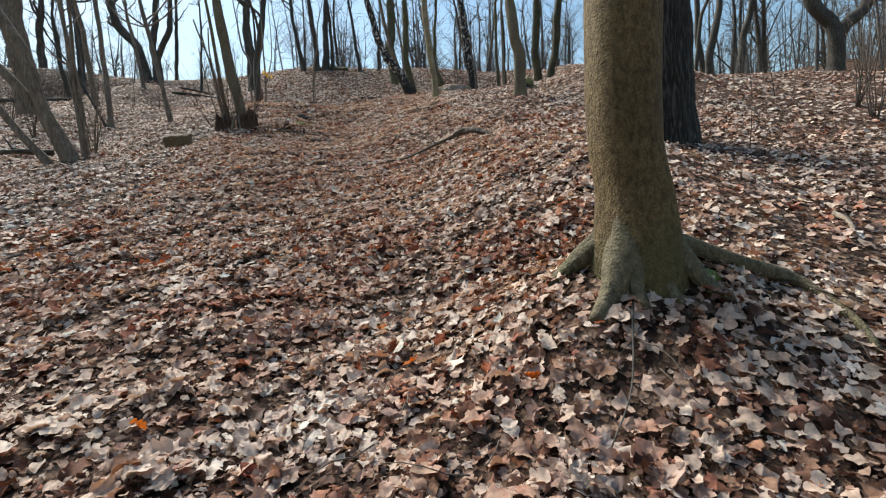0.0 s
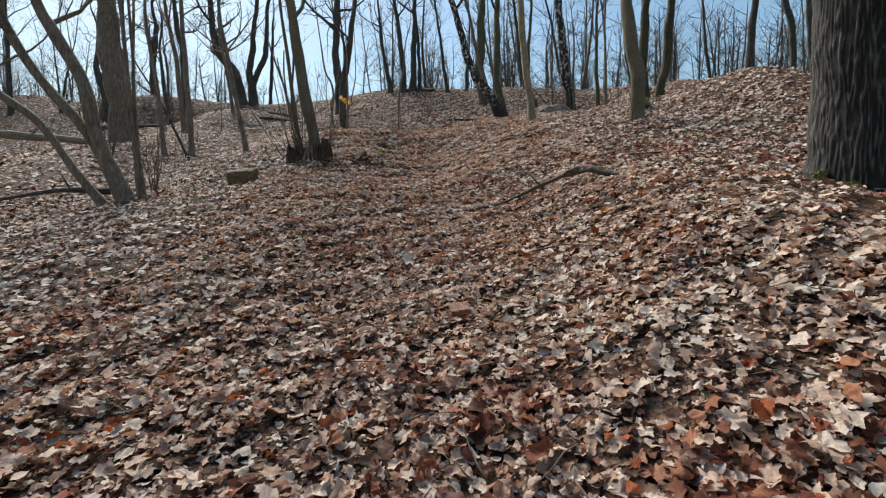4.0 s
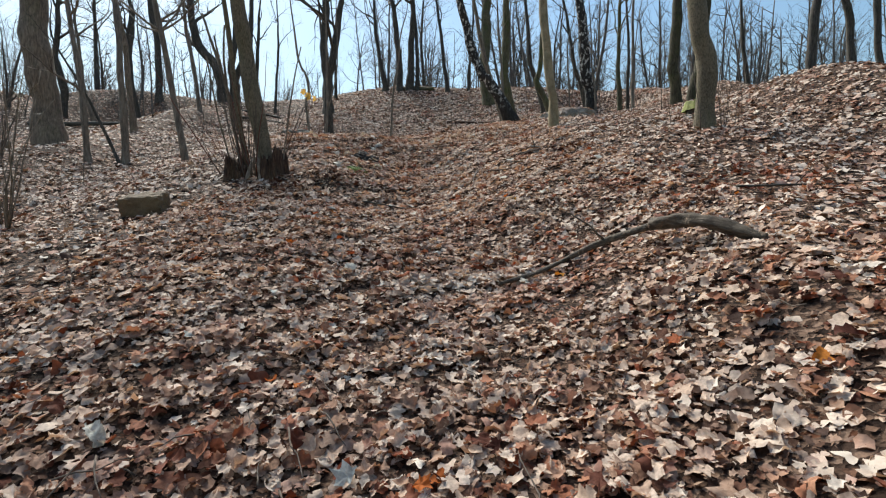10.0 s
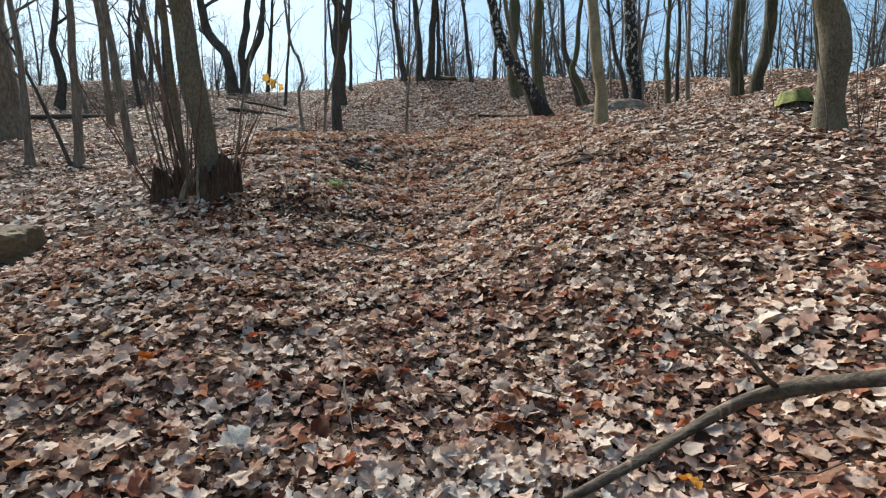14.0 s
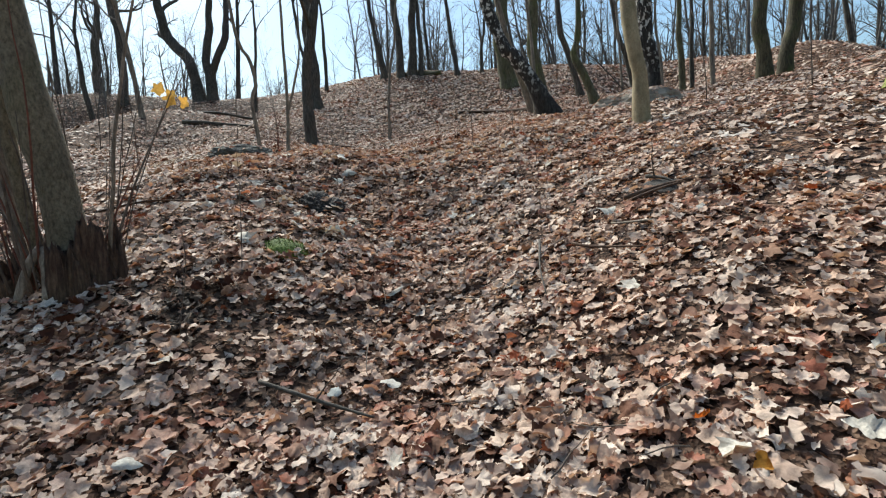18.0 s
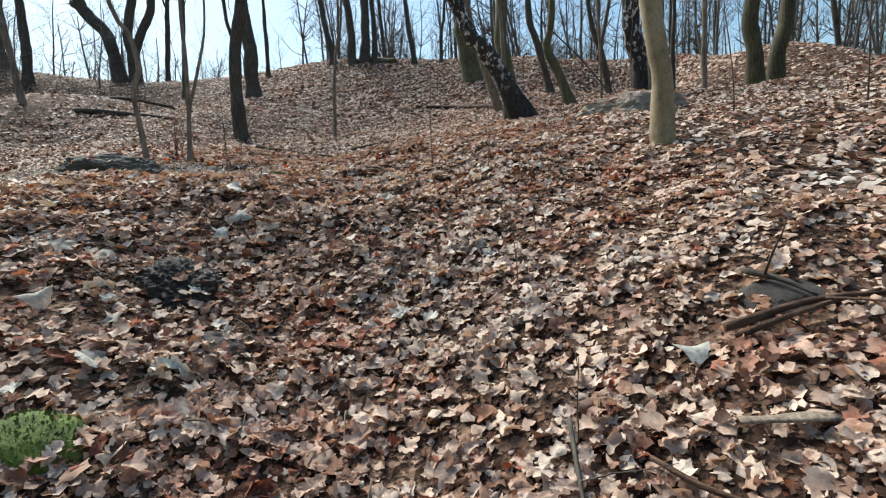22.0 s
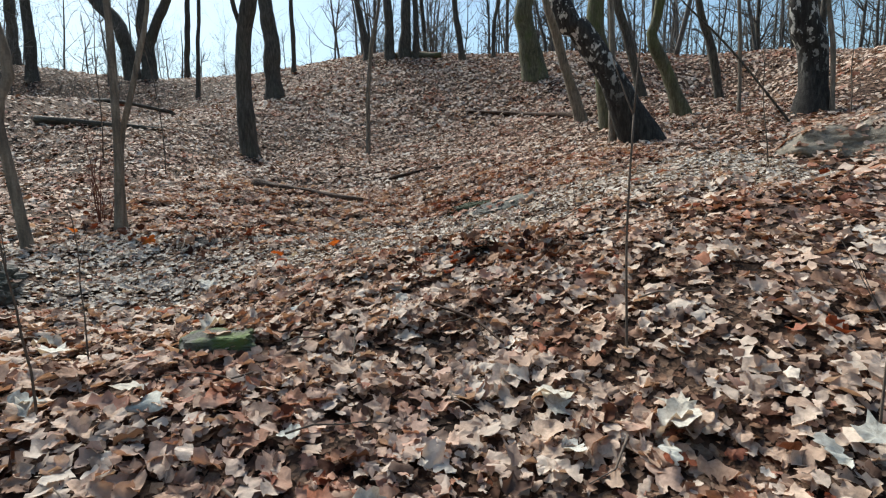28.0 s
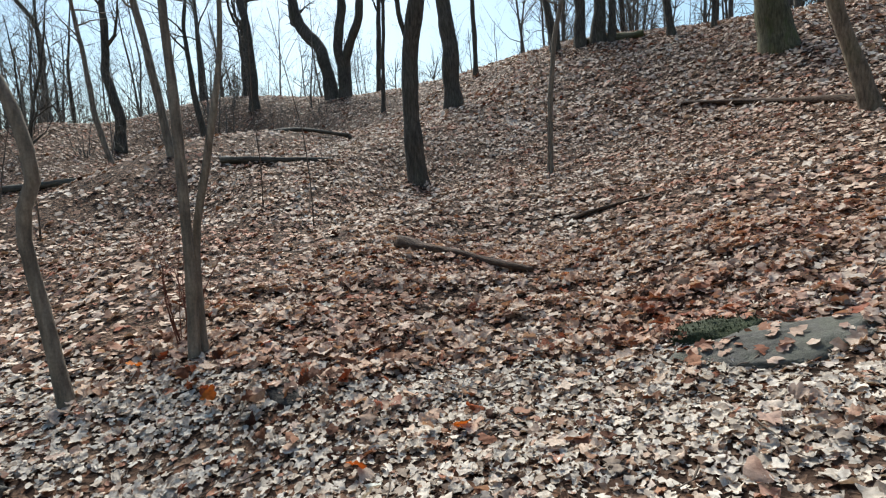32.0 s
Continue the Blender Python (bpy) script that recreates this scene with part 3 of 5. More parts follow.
def ramify(rng, tubes, start, way, length, radius, depth, up=0.25):
    """A branch with its side branches."""
    pts = branch_path(rng, start, way, length, (2, 3, 5)[min(depth, 2)], up)
    if depth <= 0:
        pts = pts[[0, -1]]
    tubes.add(pts, np.linspace(radius, radius * 0.3, len(pts)), 5 if radius > 0.02 else 3, cap=False)
    if depth <= 0:
        return
    for k in range(rng.integers(3, 6) if depth > 1 else rng.integers(2, 5)):
        i = int(rng.integers(1, len(pts)))
        along = pts[i] - pts[i - 1]
        along /= np.linalg.norm(along)
        side = rng.normal(0, 1, 3)
        side -= along * (side @ along)
        side /= np.linalg.norm(side) + 1e-9
        ramify(rng, tubes, pts[i], along * 0.65 + side * 0.75 + (0, 0, 0.15), length * rng.uniform(0.35, 0.6), max(radius * 0.5, 0.003), depth - 1, up)


def tree(label, x, y, radii, bends, bark, tall, limbs=5, low=0.45, sides=10, flare=1.35, seed=0, group="", name="tree", depth=2, stems=(), ridge=None):
    """A standing tree: its foot, its radii low and at the last bend, and its bends (dx, dy, height above the foot); stems: more stems from the same foot, (radii, bends)."""
    rng = np.random.default_rng(seed + int(abs(x * 131 + y * 17)))
    z = h1(x, y)
    root = thing(name, label, "tree", (x, y, z), group)
    for k, (rr, bb) in enumerate([(radii, bends), *stems]):
        p = [(0, 0, -0.35), *bb] if k == 0 else [(bb[0][0], bb[0][1], -0.3), *bb[1:]]
        top = np.array(p[-1], float)
        way = top - np.array(p[-2], float)
        way = way / np.linalg.norm(way) * 0.5 + np.array((0, 0, 0.8)) + np.append(rng.normal(0, 0.06, 2), 0)
        way /= np.linalg.norm(way)
        rest = max(tall - top[2], 1.0)
        p += [top + way * rest * 0.33, top + way * rest * 0.66 + np.append(rng.normal(0, 0.15, 2), 0), top + way * rest]
        n = int(16 + tall * (20 if ridge else 3.2))
        pts = curve_through(p, n)
        hgt = pts[:, 2]
        if sides < 48:
            bend = np.clip(hgt / 0.8, 0, 1)[:, None] * (0.11 * rr[0] + 0.003)
            turn = seed + 1.7 * k + x + y
            pts[:, :2] += bend * np.stack([np.sin(2.1 * hgt + turn) + 0.5 * np.sin(4.7 * hgt + 2 * turn), np.sin(1.8 * hgt + 3 * turn) + 0.5 * np.sin(5.1 * hgt - turn)], -1)
        low_r = rr[0] + (rr[1] - rr[0]) * np.clip(hgt / max(top[2], 0.1), 0, 1)
        r = np.where(hgt < top[2], low_r, rr[1] * (1 - 0.85 * np.clip((hgt - top[2]) / rest, 0, 1)))
        r = r * (1 + (flare - 1) * np.exp(-np.maximum(hgt, 0) / ((0.85 if flare < 1.5 else 0.5) * rr[0] + 0.02)))
        if sides < 48:
            r = r * (1 + 0.04 * np.sin(5.3 * hgt + x) + 0.03 * np.sin(11.0 * hgt + 2 * y))
        trunk = Tubes().add(pts, r, sides, 0.012 if ridge else 0.05, seed + x, ridge=ridge)
        stem = part("trunk", trunk.mesh("trunk"), bark, root)
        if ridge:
            ridge_top = stem.data.attributes.new("ridge", "FLOAT", "POINT")
            ridge_top.data.foreach_set("value", np.append(trunk.crest, (0, 0)).astype(np.float32))
        twigs = Tubes()
        for j in range(limbs if k == 0 else max(1, limbs // 2)):
            f = rng.uniform(low, 0.96)
            i = int(f * (n - 1))
            az = rng.uniform(0, 2 * np.pi)
            d = np.array((math.cos(az), math.sin(az), rng.uniform(0.45, 1.1)))
            d /= np.linalg.norm(d)
            length = rng.uniform(0.22, 0.36) * tall * (1.15 - f * 0.6)
            lr = max(r[i] * 0.5, 0.006)
            path = branch_path(rng, pts[i], d, length, 7)
            part("limb", Tubes().add(path, np.linspace(lr, lr * 0.25, 8), 6, cap=False).mesh("limb"), bark, root)
            for q in range(rng.integers(4, 7)):
                m = int(rng.integers(1, 8))
                ramify(rng, twigs, path[m], d * 0.5 + rng.normal(0, 0.6, 3) + (0, 0, 0.25), length * rng.uniform(0.25, 0.5), lr * 0.35, depth - 1)
        if twigs.n:
            tagged(part("twig_spray", twigs.mesh("twig_spray"), twig_mat if bark is not bark_dark else bark_dark, root), kind="stuff")
    return root


# ---- trees ----
beech = tree('stout olive-brown beech with spreading surface roots', 1.06, 2.72, (0.205, 0.194), [(-0.01, 0.0, 0.3), (-0.07, 0.0, 1.31)], bark_beech, tall=16, limbs=6, low=0.5, sides=64, flare=1.22)
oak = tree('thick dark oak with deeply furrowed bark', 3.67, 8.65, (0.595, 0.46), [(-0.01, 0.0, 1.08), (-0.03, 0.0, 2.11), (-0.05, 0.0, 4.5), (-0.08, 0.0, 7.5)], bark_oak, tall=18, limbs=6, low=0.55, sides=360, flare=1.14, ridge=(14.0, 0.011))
tree('leaning clump of several brown stems from one foot', -6.96, 10.1, (0.133, 0.084), [(-0.54, -0.09, 1.1), (-0.79, -0.13, 2.09), (-1.24, -0.21, 2.98), (-1.46, -0.25, 3.54)], bark_brown, tall=10, limbs=5, low=0.3, stems=[((0.073, 0.056), [(-0.31, -0.1, 0), (-0.91, -0.2, 0.5), (-1.52, -0.3, 1.4), (-2.48, -0.46, 2.35)]), ((0.088, 0.067), [(-0.15, 0.05, 0), (-0.76, -0.05, 1.12), (-1.38, -0.16, 1.98), (-1.99, -0.26, 2.93), (-2.15, -0.29, 3.6)]), ((0.042, 0.029), [(0.04, 0.1, 0), (-0.04, 0.09, 1.5), (-0.09, 0.08, 2.91), (-0.13, 0.07, 3.51)]), ((0.035, 0.025), [(0.08, 0.2, 0), (-0.04, 0.18, 1.49), (-0.02, 0.18, 2.91)]), ((0.033, 0.022), [(-0.04, 0.3, 0), (-0.13, 0.29, 1.15), (-0.13, 0.29, 2.14), (-0.04, 0.3, 3.56)])])
tree('large straight brown trunk on the leafy bank', -13.97, 18.2, (0.379, 0.314), [(-0.21, -0.03, 1.99), (-0.34, -0.05, 4.03)], bark_brown, tall=18, limbs=6, low=0.4, sides=16)
tree('slender brown sapling on the leafy bank', -10.9, 16.17, (0.074, 0.051), [(-0.11, -0.02, 1.85), (-0.35, -0.05, 3.81)], bark_grey, tall=7, limbs=5, low=0.25)
tree('slender brown sapling beside a leaning stem', -10.47, 16.82, (0.090, 0.066), [(-0.03, -0.0, 2.63), (-0.11, -0.02, 4.0)], bark_grey, tall=8, limbs=5, low=0.25)
tree('thin dark leaning sapling stem', -10.41, 16.75, (0.041, 0.024), [(-0.96, -0.14, 1.83), (-1.59, -0.24, 2.93)], bark_dark, tall=4.5, limbs=3, low=0.3)
tree('slender leaning sapling above a stone block', -7.68, 15.25, (0.071, 0.050), [(-0.34, -0.05, 1.94), (-0.58, -0.09, 3.33)], bark_grey, tall=7, limbs=5, low=0.3)
tree('slim young tree near the top of the bank', -13.44, 20.77, (0.112, 0.072), [(-0.18, -0.03, 2.5), (-0.39, -0.06, 3.97)], bark_brown, tall=9, limbs=5, low=0.3)
tree('mossy brown tree leaning over a rotten coppice stool', -4.85, 13.35, (0.130, 0.122), [(-0.18, -0.04, 0.89), (-0.28, -0.06, 1.55), (-0.38, -0.08, 2.16)], bark_tan, tall=11, limbs=5, low=0.3, sides=16, flare=1.25, stems=[((0.049, 0.040), [(-0.37, 0.07, 0), (-0.59, 0.02, 1.14), (-0.68, 0.0, 2.19)])])
tree('dark upright tree with a side branch low down', -9.02, 27.06, (0.193, 0.161), [(-0.1, -0.03, 1.3), (-0.04, -0.01, 2.38), (0.19, 0.05, 3.67)], bark_dark, tall=12, limbs=5, low=0.3, sides=14, stems=[((0.054, 0.049), [(0.0, 0.0, 0), (-0.04, -0.01, 2.38), (-0.19, -0.06, 3.34), (-0.22, -0.06, 3.69)])])
tree('dark tree standing near the crest', -11.53, 33.48, (0.291, 0.240), [(-0.01, -0.0, 1.63), (-0.15, -0.04, 3.33)], bark_dark, tall=14, limbs=5, low=0.35)
tree('forked dark tree with curved stems on the crest', -20.66, 38.0, (0.344, 0.276), [(-0.51, -0.08, 2.36), (-1.32, -0.21, 3.38), (-1.76, -0.27, 4.14)], bark_dark, tall=13, limbs=5, low=0.3, stems=[((0.275, 0.206), [(0.73, 0.0, 0), (0.63, -0.02, 2.57), (0.88, 0.02, 4.06)]), ((0.253, 0.184), [(0.74, 0.1, 0), (0.87, 0.12, 1.71), (1.65, 0.24, 3.33), (1.84, 0.27, 4.08)])])
tree('slim tree on the crest', -20.14, 41.0, (0.154, 0.115), [(0.31, 0.05, 3.49), (0.44, 0.07, 5.17)], bark_dark, tall=9, limbs=5, low=0.4)
tree('dark tree on the crest of the bank', -30.18, 41.0, (0.325, 0.244), [(-0.15, -0.02, 4.49), (0.14, 0.02, 5.66)], bark_dark, tall=11, limbs=5, low=0.4)
tree('slim tree on the crest', -12.53, 37.39, (0.106, 0.085), [(0.03, 0.0, 2.61)], bark_dark, tall=8, limbs=5, low=0.4)
tree('dark tree beside a log on the ridge', -9.32, 37.68, (0.189, 0.126), [(0.02, 0.0, 0.58), (-0.34, -0.05, 2.19)], bark_dark, tall=11, limbs=5, low=0.4)
tree('dark tree beside a log on the ridge', -8.33, 37.7, (0.209, 0.188), [(-0.04, -0.01, 2.15)], bark_dark, tall=12, limbs=5, low=0.4)
tree('dark tree beside a log on the ridge', -7.77, 37.92, (0.252, 0.210), [(0.14, 0.02, 2.11)], bark_dark, tall=13, limbs=5, low=0.4)
tree('slim dark tree beside a log on the ridge', -7.29, 37.97, (0.147, 0.116), [(0.06, 0.01, 2.12)], bark_dark, tall=10, limbs=5, low=0.4)
tree('slim tree on the ridge', -5.23, 37.94, (0.144, 0.113), [(-0.17, -0.03, 1.08), (-0.31, -0.05, 2.21)], bark_dark, tall=10, limbs=5, low=0.4)
tree('thin tree on the ridge', -4.01, 38.24, (0.093, 0.073), [(0.09, 0.01, 1.53), (0.22, 0.03, 2.2)], bark_dark, tall=9, limbs=5, low=0.4)
tree('stout tree with a mossy foot below the ridge', -2.3, 34.22, (0.370, 0.286), [(-0.37, -0.06, 1.6), (-0.37, -0.06, 2.7)], bark_mossy, tall=14, limbs=5, low=0.4)
tree('leaning grey-brown tree in the group below the ridge', -1.35, 28.6, (0.127, 0.103), [(-0.6, -0.09, 1.72), (-0.92, -0.14, 2.74)], bark_brown, tall=11, limbs=5, low=0.4)
tree('leaning birch with black cracked foot', -0.77, 24.62, (0.248, 0.163), [(-0.64, -0.1, 0.85), (-1.17, -0.18, 1.72), (-1.48, -0.23, 2.15)], bark_birch, tall=13, limbs=5, low=0.4, sides=18)
tree('mossy upright tree behind a leaning birch', -1.0, 26.9, (0.197, 0.168), [(-0.3, -0.05, 1.6), (-0.36, -0.06, 2.47)], bark_mossy, tall=13, limbs=5, low=0.4)
tree('dark leaning bare tree', 0.52, 31.0, (0.134, 0.108), [(-0.56, -0.09, 1.8), (-0.8, -0.13, 2.69)], bark_dark, tall=10, limbs=5, low=0.4)
tree('mossy tree with a leaning foot', 0.75, 28.1, (0.175, 0.092), [(-0.38, -0.06, 0.85), (-0.81, -0.13, 1.66), (-0.65, -0.1, 2.33)], bark_mossy, tall=11, sides=14, limbs=5, low=0.4)
tree('slim upright mossy green tree', 3.6, 29.0, (0.102, 0.090), [(-0.03, -0.0, 1.08), (-0.08, -0.01, 2.32)], bark_mossy, tall=9, limbs=5, low=0.4)
tree('slim upright dark-barked tree', 3.98, 29.3, (0.076, 0.064), [(0.01, 0.0, 1.33), (0.03, 0.0, 2.36)], bark_dark, tall=9, limbs=5, low=0.4)
tree('birch with white patches on black bark', 1.84, 25.3, (0.232, 0.200), [(0.03, 0.01, 1.01), (-0.19, -0.03, 1.89)], bark_birch, tall=13, limbs=5, low=0.4, sides=18)
tree('thin pale sapling beside a birch', 2.01, 25.0, (0.039, 0.034), [(-0.04, -0.01, 0.98), (-0.15, -0.02, 1.83)], bark_grey, tall=5, limbs=3, low=0.4)
tree('straight grey sapling before a leaning birch', -1.36, 24.75, (0.060, 0.044), [(-0.04, -0.01, 1.36), (-0.07, -0.01, 2.24)], bark_grey, tall=7, limbs=4, low=0.45, sides=12)
tree('thin grey upright sapling', 1.21, 26.5, (0.037, 0.032), [(-0.01, -0.0, 1.1), (-0.08, -0.01, 2.11)], bark_grey, tall=5, limbs=3, low=0.4)
tree('thin dead pole leaning on its neighbours', 1.45, 24.6, (0.019, 0.012), [(-1.11, -0.17, 0.96), (-2.02, -0.31, 1.88)], bark_dark, tall=3, limbs=1, low=0.5)
tree('dark crooked bare tree', 2.5, 31.0, (0.118, 0.086), [(-0.29, -0.05, 1.43), (-0.53, -0.08, 2.01), (-0.7, -0.11, 2.59)], bark_dark, tall=9, limbs=5, low=0.4)
tree('thin straight grey sapling on the slope', -6.49, 27.82, (0.058, 0.040), [(0.15, 0.02, 2.18), (0.4, 0.06, 3.44)], bark_grey, tall=7, limbs=4, low=0.35)
tree('grey-brown sapling with two stems from one foot', -6.52, 20.04, (0.038, 0.027), [(0.07, 0.04, 0.81), (0.09, 0.05, 1.73), (0.08, 0.05, 2.25)], bark_grey, tall=7, limbs=4, low=0.45, sides=14, stems=[((0.034, 0.016), [(0.0, 0.09, 0), (0.03, 0.11, 0.72), (0.18, 0.19, 1.36), (0.32, 0.28, 2.25)])])
tree('bent grey-brown sapling with a kinked stem', -6.67, 19.38, (0.041, 0.030), [(-0.09, -0.05, 0.55), (-0.12, -0.07, 1.08), (-0.04, -0.02, 1.35), (-0.1, -0.06, 1.83), (-0.25, -0.15, 2.19)], bark_grey, tall=6, limbs=3, low=0.5, sides=14)
tree('slim leaning grey sapling', -13.58, 24.65, (0.087, 0.066), [(-0.21, -0.12, 1.87), (-0.39, -0.23, 3.34)], bark_grey, tall=7, limbs=5, low=0.4)
tree('thin leaning grey sapling', -20.77, 27.35, (0.095, 0.063), [(-0.4, -0.24, 1.92), (-0.63, -0.37, 5.07)], bark_grey, tall=7, limbs=5, low=0.4)
tree('dark forked tree on the crest', -25.34, 29.93, (0.220, 0.140), [(0.16, 0.09, 1.33), (-0.12, -0.07, 3.12), (-0.0, -0.0, 4.42)], bark_dark, tall=10, limbs=5, low=0.4)
tree('dark slim tree on the crest', -21.83, 31.68, (0.149, 0.109), [(-0.23, -0.14, 2.15), (-0.42, -0.24, 4.1)], bark_dark, tall=10, limbs=5, low=0.4)
tree('dark tree on the crest', -24.07, 36.0, (0.231, 0.182), [(0.03, 0.02, 3.5), (-0.18, -0.1, 5.1)], bark_dark, tall=12, limbs=5, low=0.4)
tree('slim tree on the crest', -15.53, 34.94, (0.087, 0.068), [(0.23, 0.14, 3.46)], bark_dark, tall=9, limbs=5, low=0.4)
tree('dark thin tree on the crest', -58.78, 41.0, (0.268, 0.179), [(1.27, 0.74, 10.7), (-0.16, -0.09, 14.7)], bark_dark, tall=9, limbs=5, low=0.4)
tree('smooth pale beech with ringed bark', 0.05, 18.07, (0.115, 0.109), [(-0.03, -0.01, 0.61), (-0.13, -0.03, 1.25)], bark_pale, tall=12, limbs=4, low=0.5, sides=24, flare=1.2)
tree('stout dark double-stemmed tree', 5.5, 27.37, (0.215, 0.204), [(-0.06, -0.01, 1.24), (-0.13, -0.01, 2.47)], bark_olive, tall=14, sides=16, limbs=5, low=0.4, stems=[((0.215, 0.204), [(0.62, 0.3, 0), (0.8, 0.4, 1.18), (1.05, 0.45, 2.44)])])
tree('slim upright grey tree', 3.43, 25.5, (0.067, 0.054), [(-0.03, -0.0, 2.53)], bark_grey, tall=9, limbs=5, low=0.4)
tree('slim upright dark-barked tree', 9.28, 30.0, (0.087, 0.071), [(-0.34, -0.04, 2.23)], bark_dark, tall=9, limbs=5, low=0.4)
tree('straight tan tree beside a mossy stump', 2.48, 15.12, (0.166, 0.149), [(-0.0, -0.0, 1.16), (-0.15, -0.02, 1.95)], bark_tan, tall=12, limbs=4, low=0.45, sides=20)
tree('dark tree on the crest', 14.69, 28.0, (0.183, 0.144), [(-0.46, 0.0, 2.55), (-0.55, 0.0, 4.0)], bark_dark, tall=12, limbs=5, low=0.4)
tree('dark crooked tree on the crest', 15.64, 27.0, (0.215, 0.165), [(0.42, -0.0, 2.75), (0.7, -0.0, 3.85)], bark_dark, tall=12, limbs=5, low=0.4)
tree('broad dark forked tree on the crest', 19.26, 25.0, (0.422, 0.292), [(-0.05, 0.0, 2.38), (-1.16, 0.0, 3.73)], bark_dark, tall=13, limbs=5, low=0.3, stems=[((0.328, 0.258), [(0.0, 0.0, 0), (0.22, 0.0, 2.37), (1.4, 0.0, 3.62)])])
tree('dark tree on the mound', 8.06, 23.0, (0.147, 0.113), [(0.21, 0.02, 2.14), (0.37, 0.04, 4.14)], bark_dark, tall=11, limbs=5, low=0.4)
tree('dark tree on the mound', 11.73, 27.0, (0.155, 0.124), [(-0.23, -0.02, 3.77), (-0.5, -0.05, 4.96)], bark_dark, tall=11, limbs=5, low=0.4)
tree('dark tree behind the mound', 11.59, 25.0, (0.132, 0.103), [(-0.46, -0.05, 4.61)], bark_dark, tall=12, limbs=5, low=0.4)
tree('dark tree behind the mound', 13.65, 26.0, (0.196, 0.147), [(0.19, 0.02, 1.74), (0.69, 0.07, 4.22)], bark_dark, tall=12, limbs=5, low=0.4)
tree('slim dark tree behind the mound', 13.51, 27.0, (0.113, 0.082), [(0.29, 0.03, 3.06), (0.73, 0.07, 4.48)], bark_dark, tall=11, limbs=5, low=0.4)


from mathutils.bvhtree import BVHTree

TUFTED = []  # moss cushions
COVERED = []  # stones with leaves on them, and how many


def tri_mesh(name, vs, fs):
    return mesh_from(name, np.concatenate(vs), np.concatenate(fs))


# ---- roots of the near beech ----
def root_of(owner, pts, r0, r1, lift, material, sides=12):
    """A surface root: along the ground from the foot, sinking in at its end."""
    base = Vector(owner.location)
    p = []
    for k, (x, y) in enumerate(pts):
        f = k / (len(pts) - 1)
        p.append((x - base.x, y - base.y, h1(x, y) - base.z + lift * (1 - f) ** 2.2 + r0 * 0.45 * (1 - f) + 0.04 * (1 - f * f)))
    q = curve_through(p, 16)
    return part("root", Tubes().add(q, np.linspace(1, 0, 16) ** 1.4 * (r0 - r1) + r1, sides, 0.1, pts[0][0]).mesh("root"), material, owner)


for pts, r0, r1, lift in (
    ([(1.0, 2.74), (0.88, 2.79), (0.74, 2.83), (0.6, 2.84)], 0.085, 0.04, 0.16),
    ([(1.02, 2.68), (0.93, 2.58), (0.85, 2.5), (0.73, 2.4)], 0.14, 0.045, 0.2),
    ([(1.0, 2.64), (0.97, 2.54), (0.95, 2.47), (0.97, 2.4)], 0.09, 0.028, 0.2),
    ([(1.06, 2.64), (1.08, 2.56), (1.1, 2.5), (1.15, 2.42)], 0.085, 0.026, 0.2),
    ([(1.12, 2.72), (1.3, 2.76), (1.57, 2.77), (1.82, 2.82), (1.98, 2.82), (2.06, 2.66), (2.05, 2.45), (1.97, 2.25)], 0.066, 0.02, 0.03),
    ([(1.12, 2.66), (1.21, 2.57), (1.3, 2.5), (1.43, 2.43)], 0.085, 0.026, 0.12),
    ([(1.1, 2.78), (1.3, 2.98), (1.5, 3.15)], 0.1, 0.04, 0.2),
):
    root_of(beech, pts, r0, r1, lift, bark_root, 20)


# ---- the wood behind ----
def wood_tree(label, seed, tall, r, stems=1, bark=None, low=0.08, sprays=14):
    """A bare tree of the wood beyond the crest; several stems: a shrub."""
    rng = np.random.default_rng(seed)
    bush = stems > 3
    root = thing("shrub" if bush else "tree", label, "shrub" if bush else "tree", (0, 0, -200), "bare wood beyond the crest")
    twigs = Tubes()
    for s in range(stems):
        spread = rng.normal(0, 0.3 if bush else 0.1, 2)
        p = branch_path(rng, (0.1 * s, 0, -0.4), (spread[0], spread[1], 1), tall * rng.uniform(0.75, 1), 14, 0.3, 0.055)
        p = curve_through(p, 24 if not bush else 10)
        rad = np.linspace(r, r * 0.2, len(p)) * (1 + 0.5 * np.exp(-np.arange(len(p)) / 1.2)) * rng.uniform(0.7, 1.0)
        part("trunk" if not bush else "stem", Tubes().add(p, rad, 8 if not bush else 5, 0.05, seed).mesh("trunk"), bark, root)
        for k in range(sprays if not bush else 6):
            i = int(rng.uniform(low, 0.95) * len(p))
            az = rng.uniform(0, 6.28)
            ramify(rng, twigs, p[i], (0.8 * math.cos(az), 0.8 * math.sin(az), rng.uniform(0.4, 1.2)), min(tall * rng.uniform(0.12, 0.3), 2.6), rad[i] * 0.32 + 0.004, 2)
    tagged(part("twig_spray", twigs.mesh("twig_spray"), bark, root), kind="stuff")
    return root


def stand(kinds, spots, rng):
    """Sets each kind out in turn over the spots."""
    for k, (x, y) in enumerate(spots):
        src = kinds[k % len(kinds)]
        m = pose(x, y, h1(x, y), 0, 0, rng.uniform(0, 360)) @ Matrix.Diagonal((*[rng.uniform(0.8, 1.2)] * 3, 1))
        if k < len(kinds):
            src.matrix_basis = m
        else:
            copy_thing(src, m)


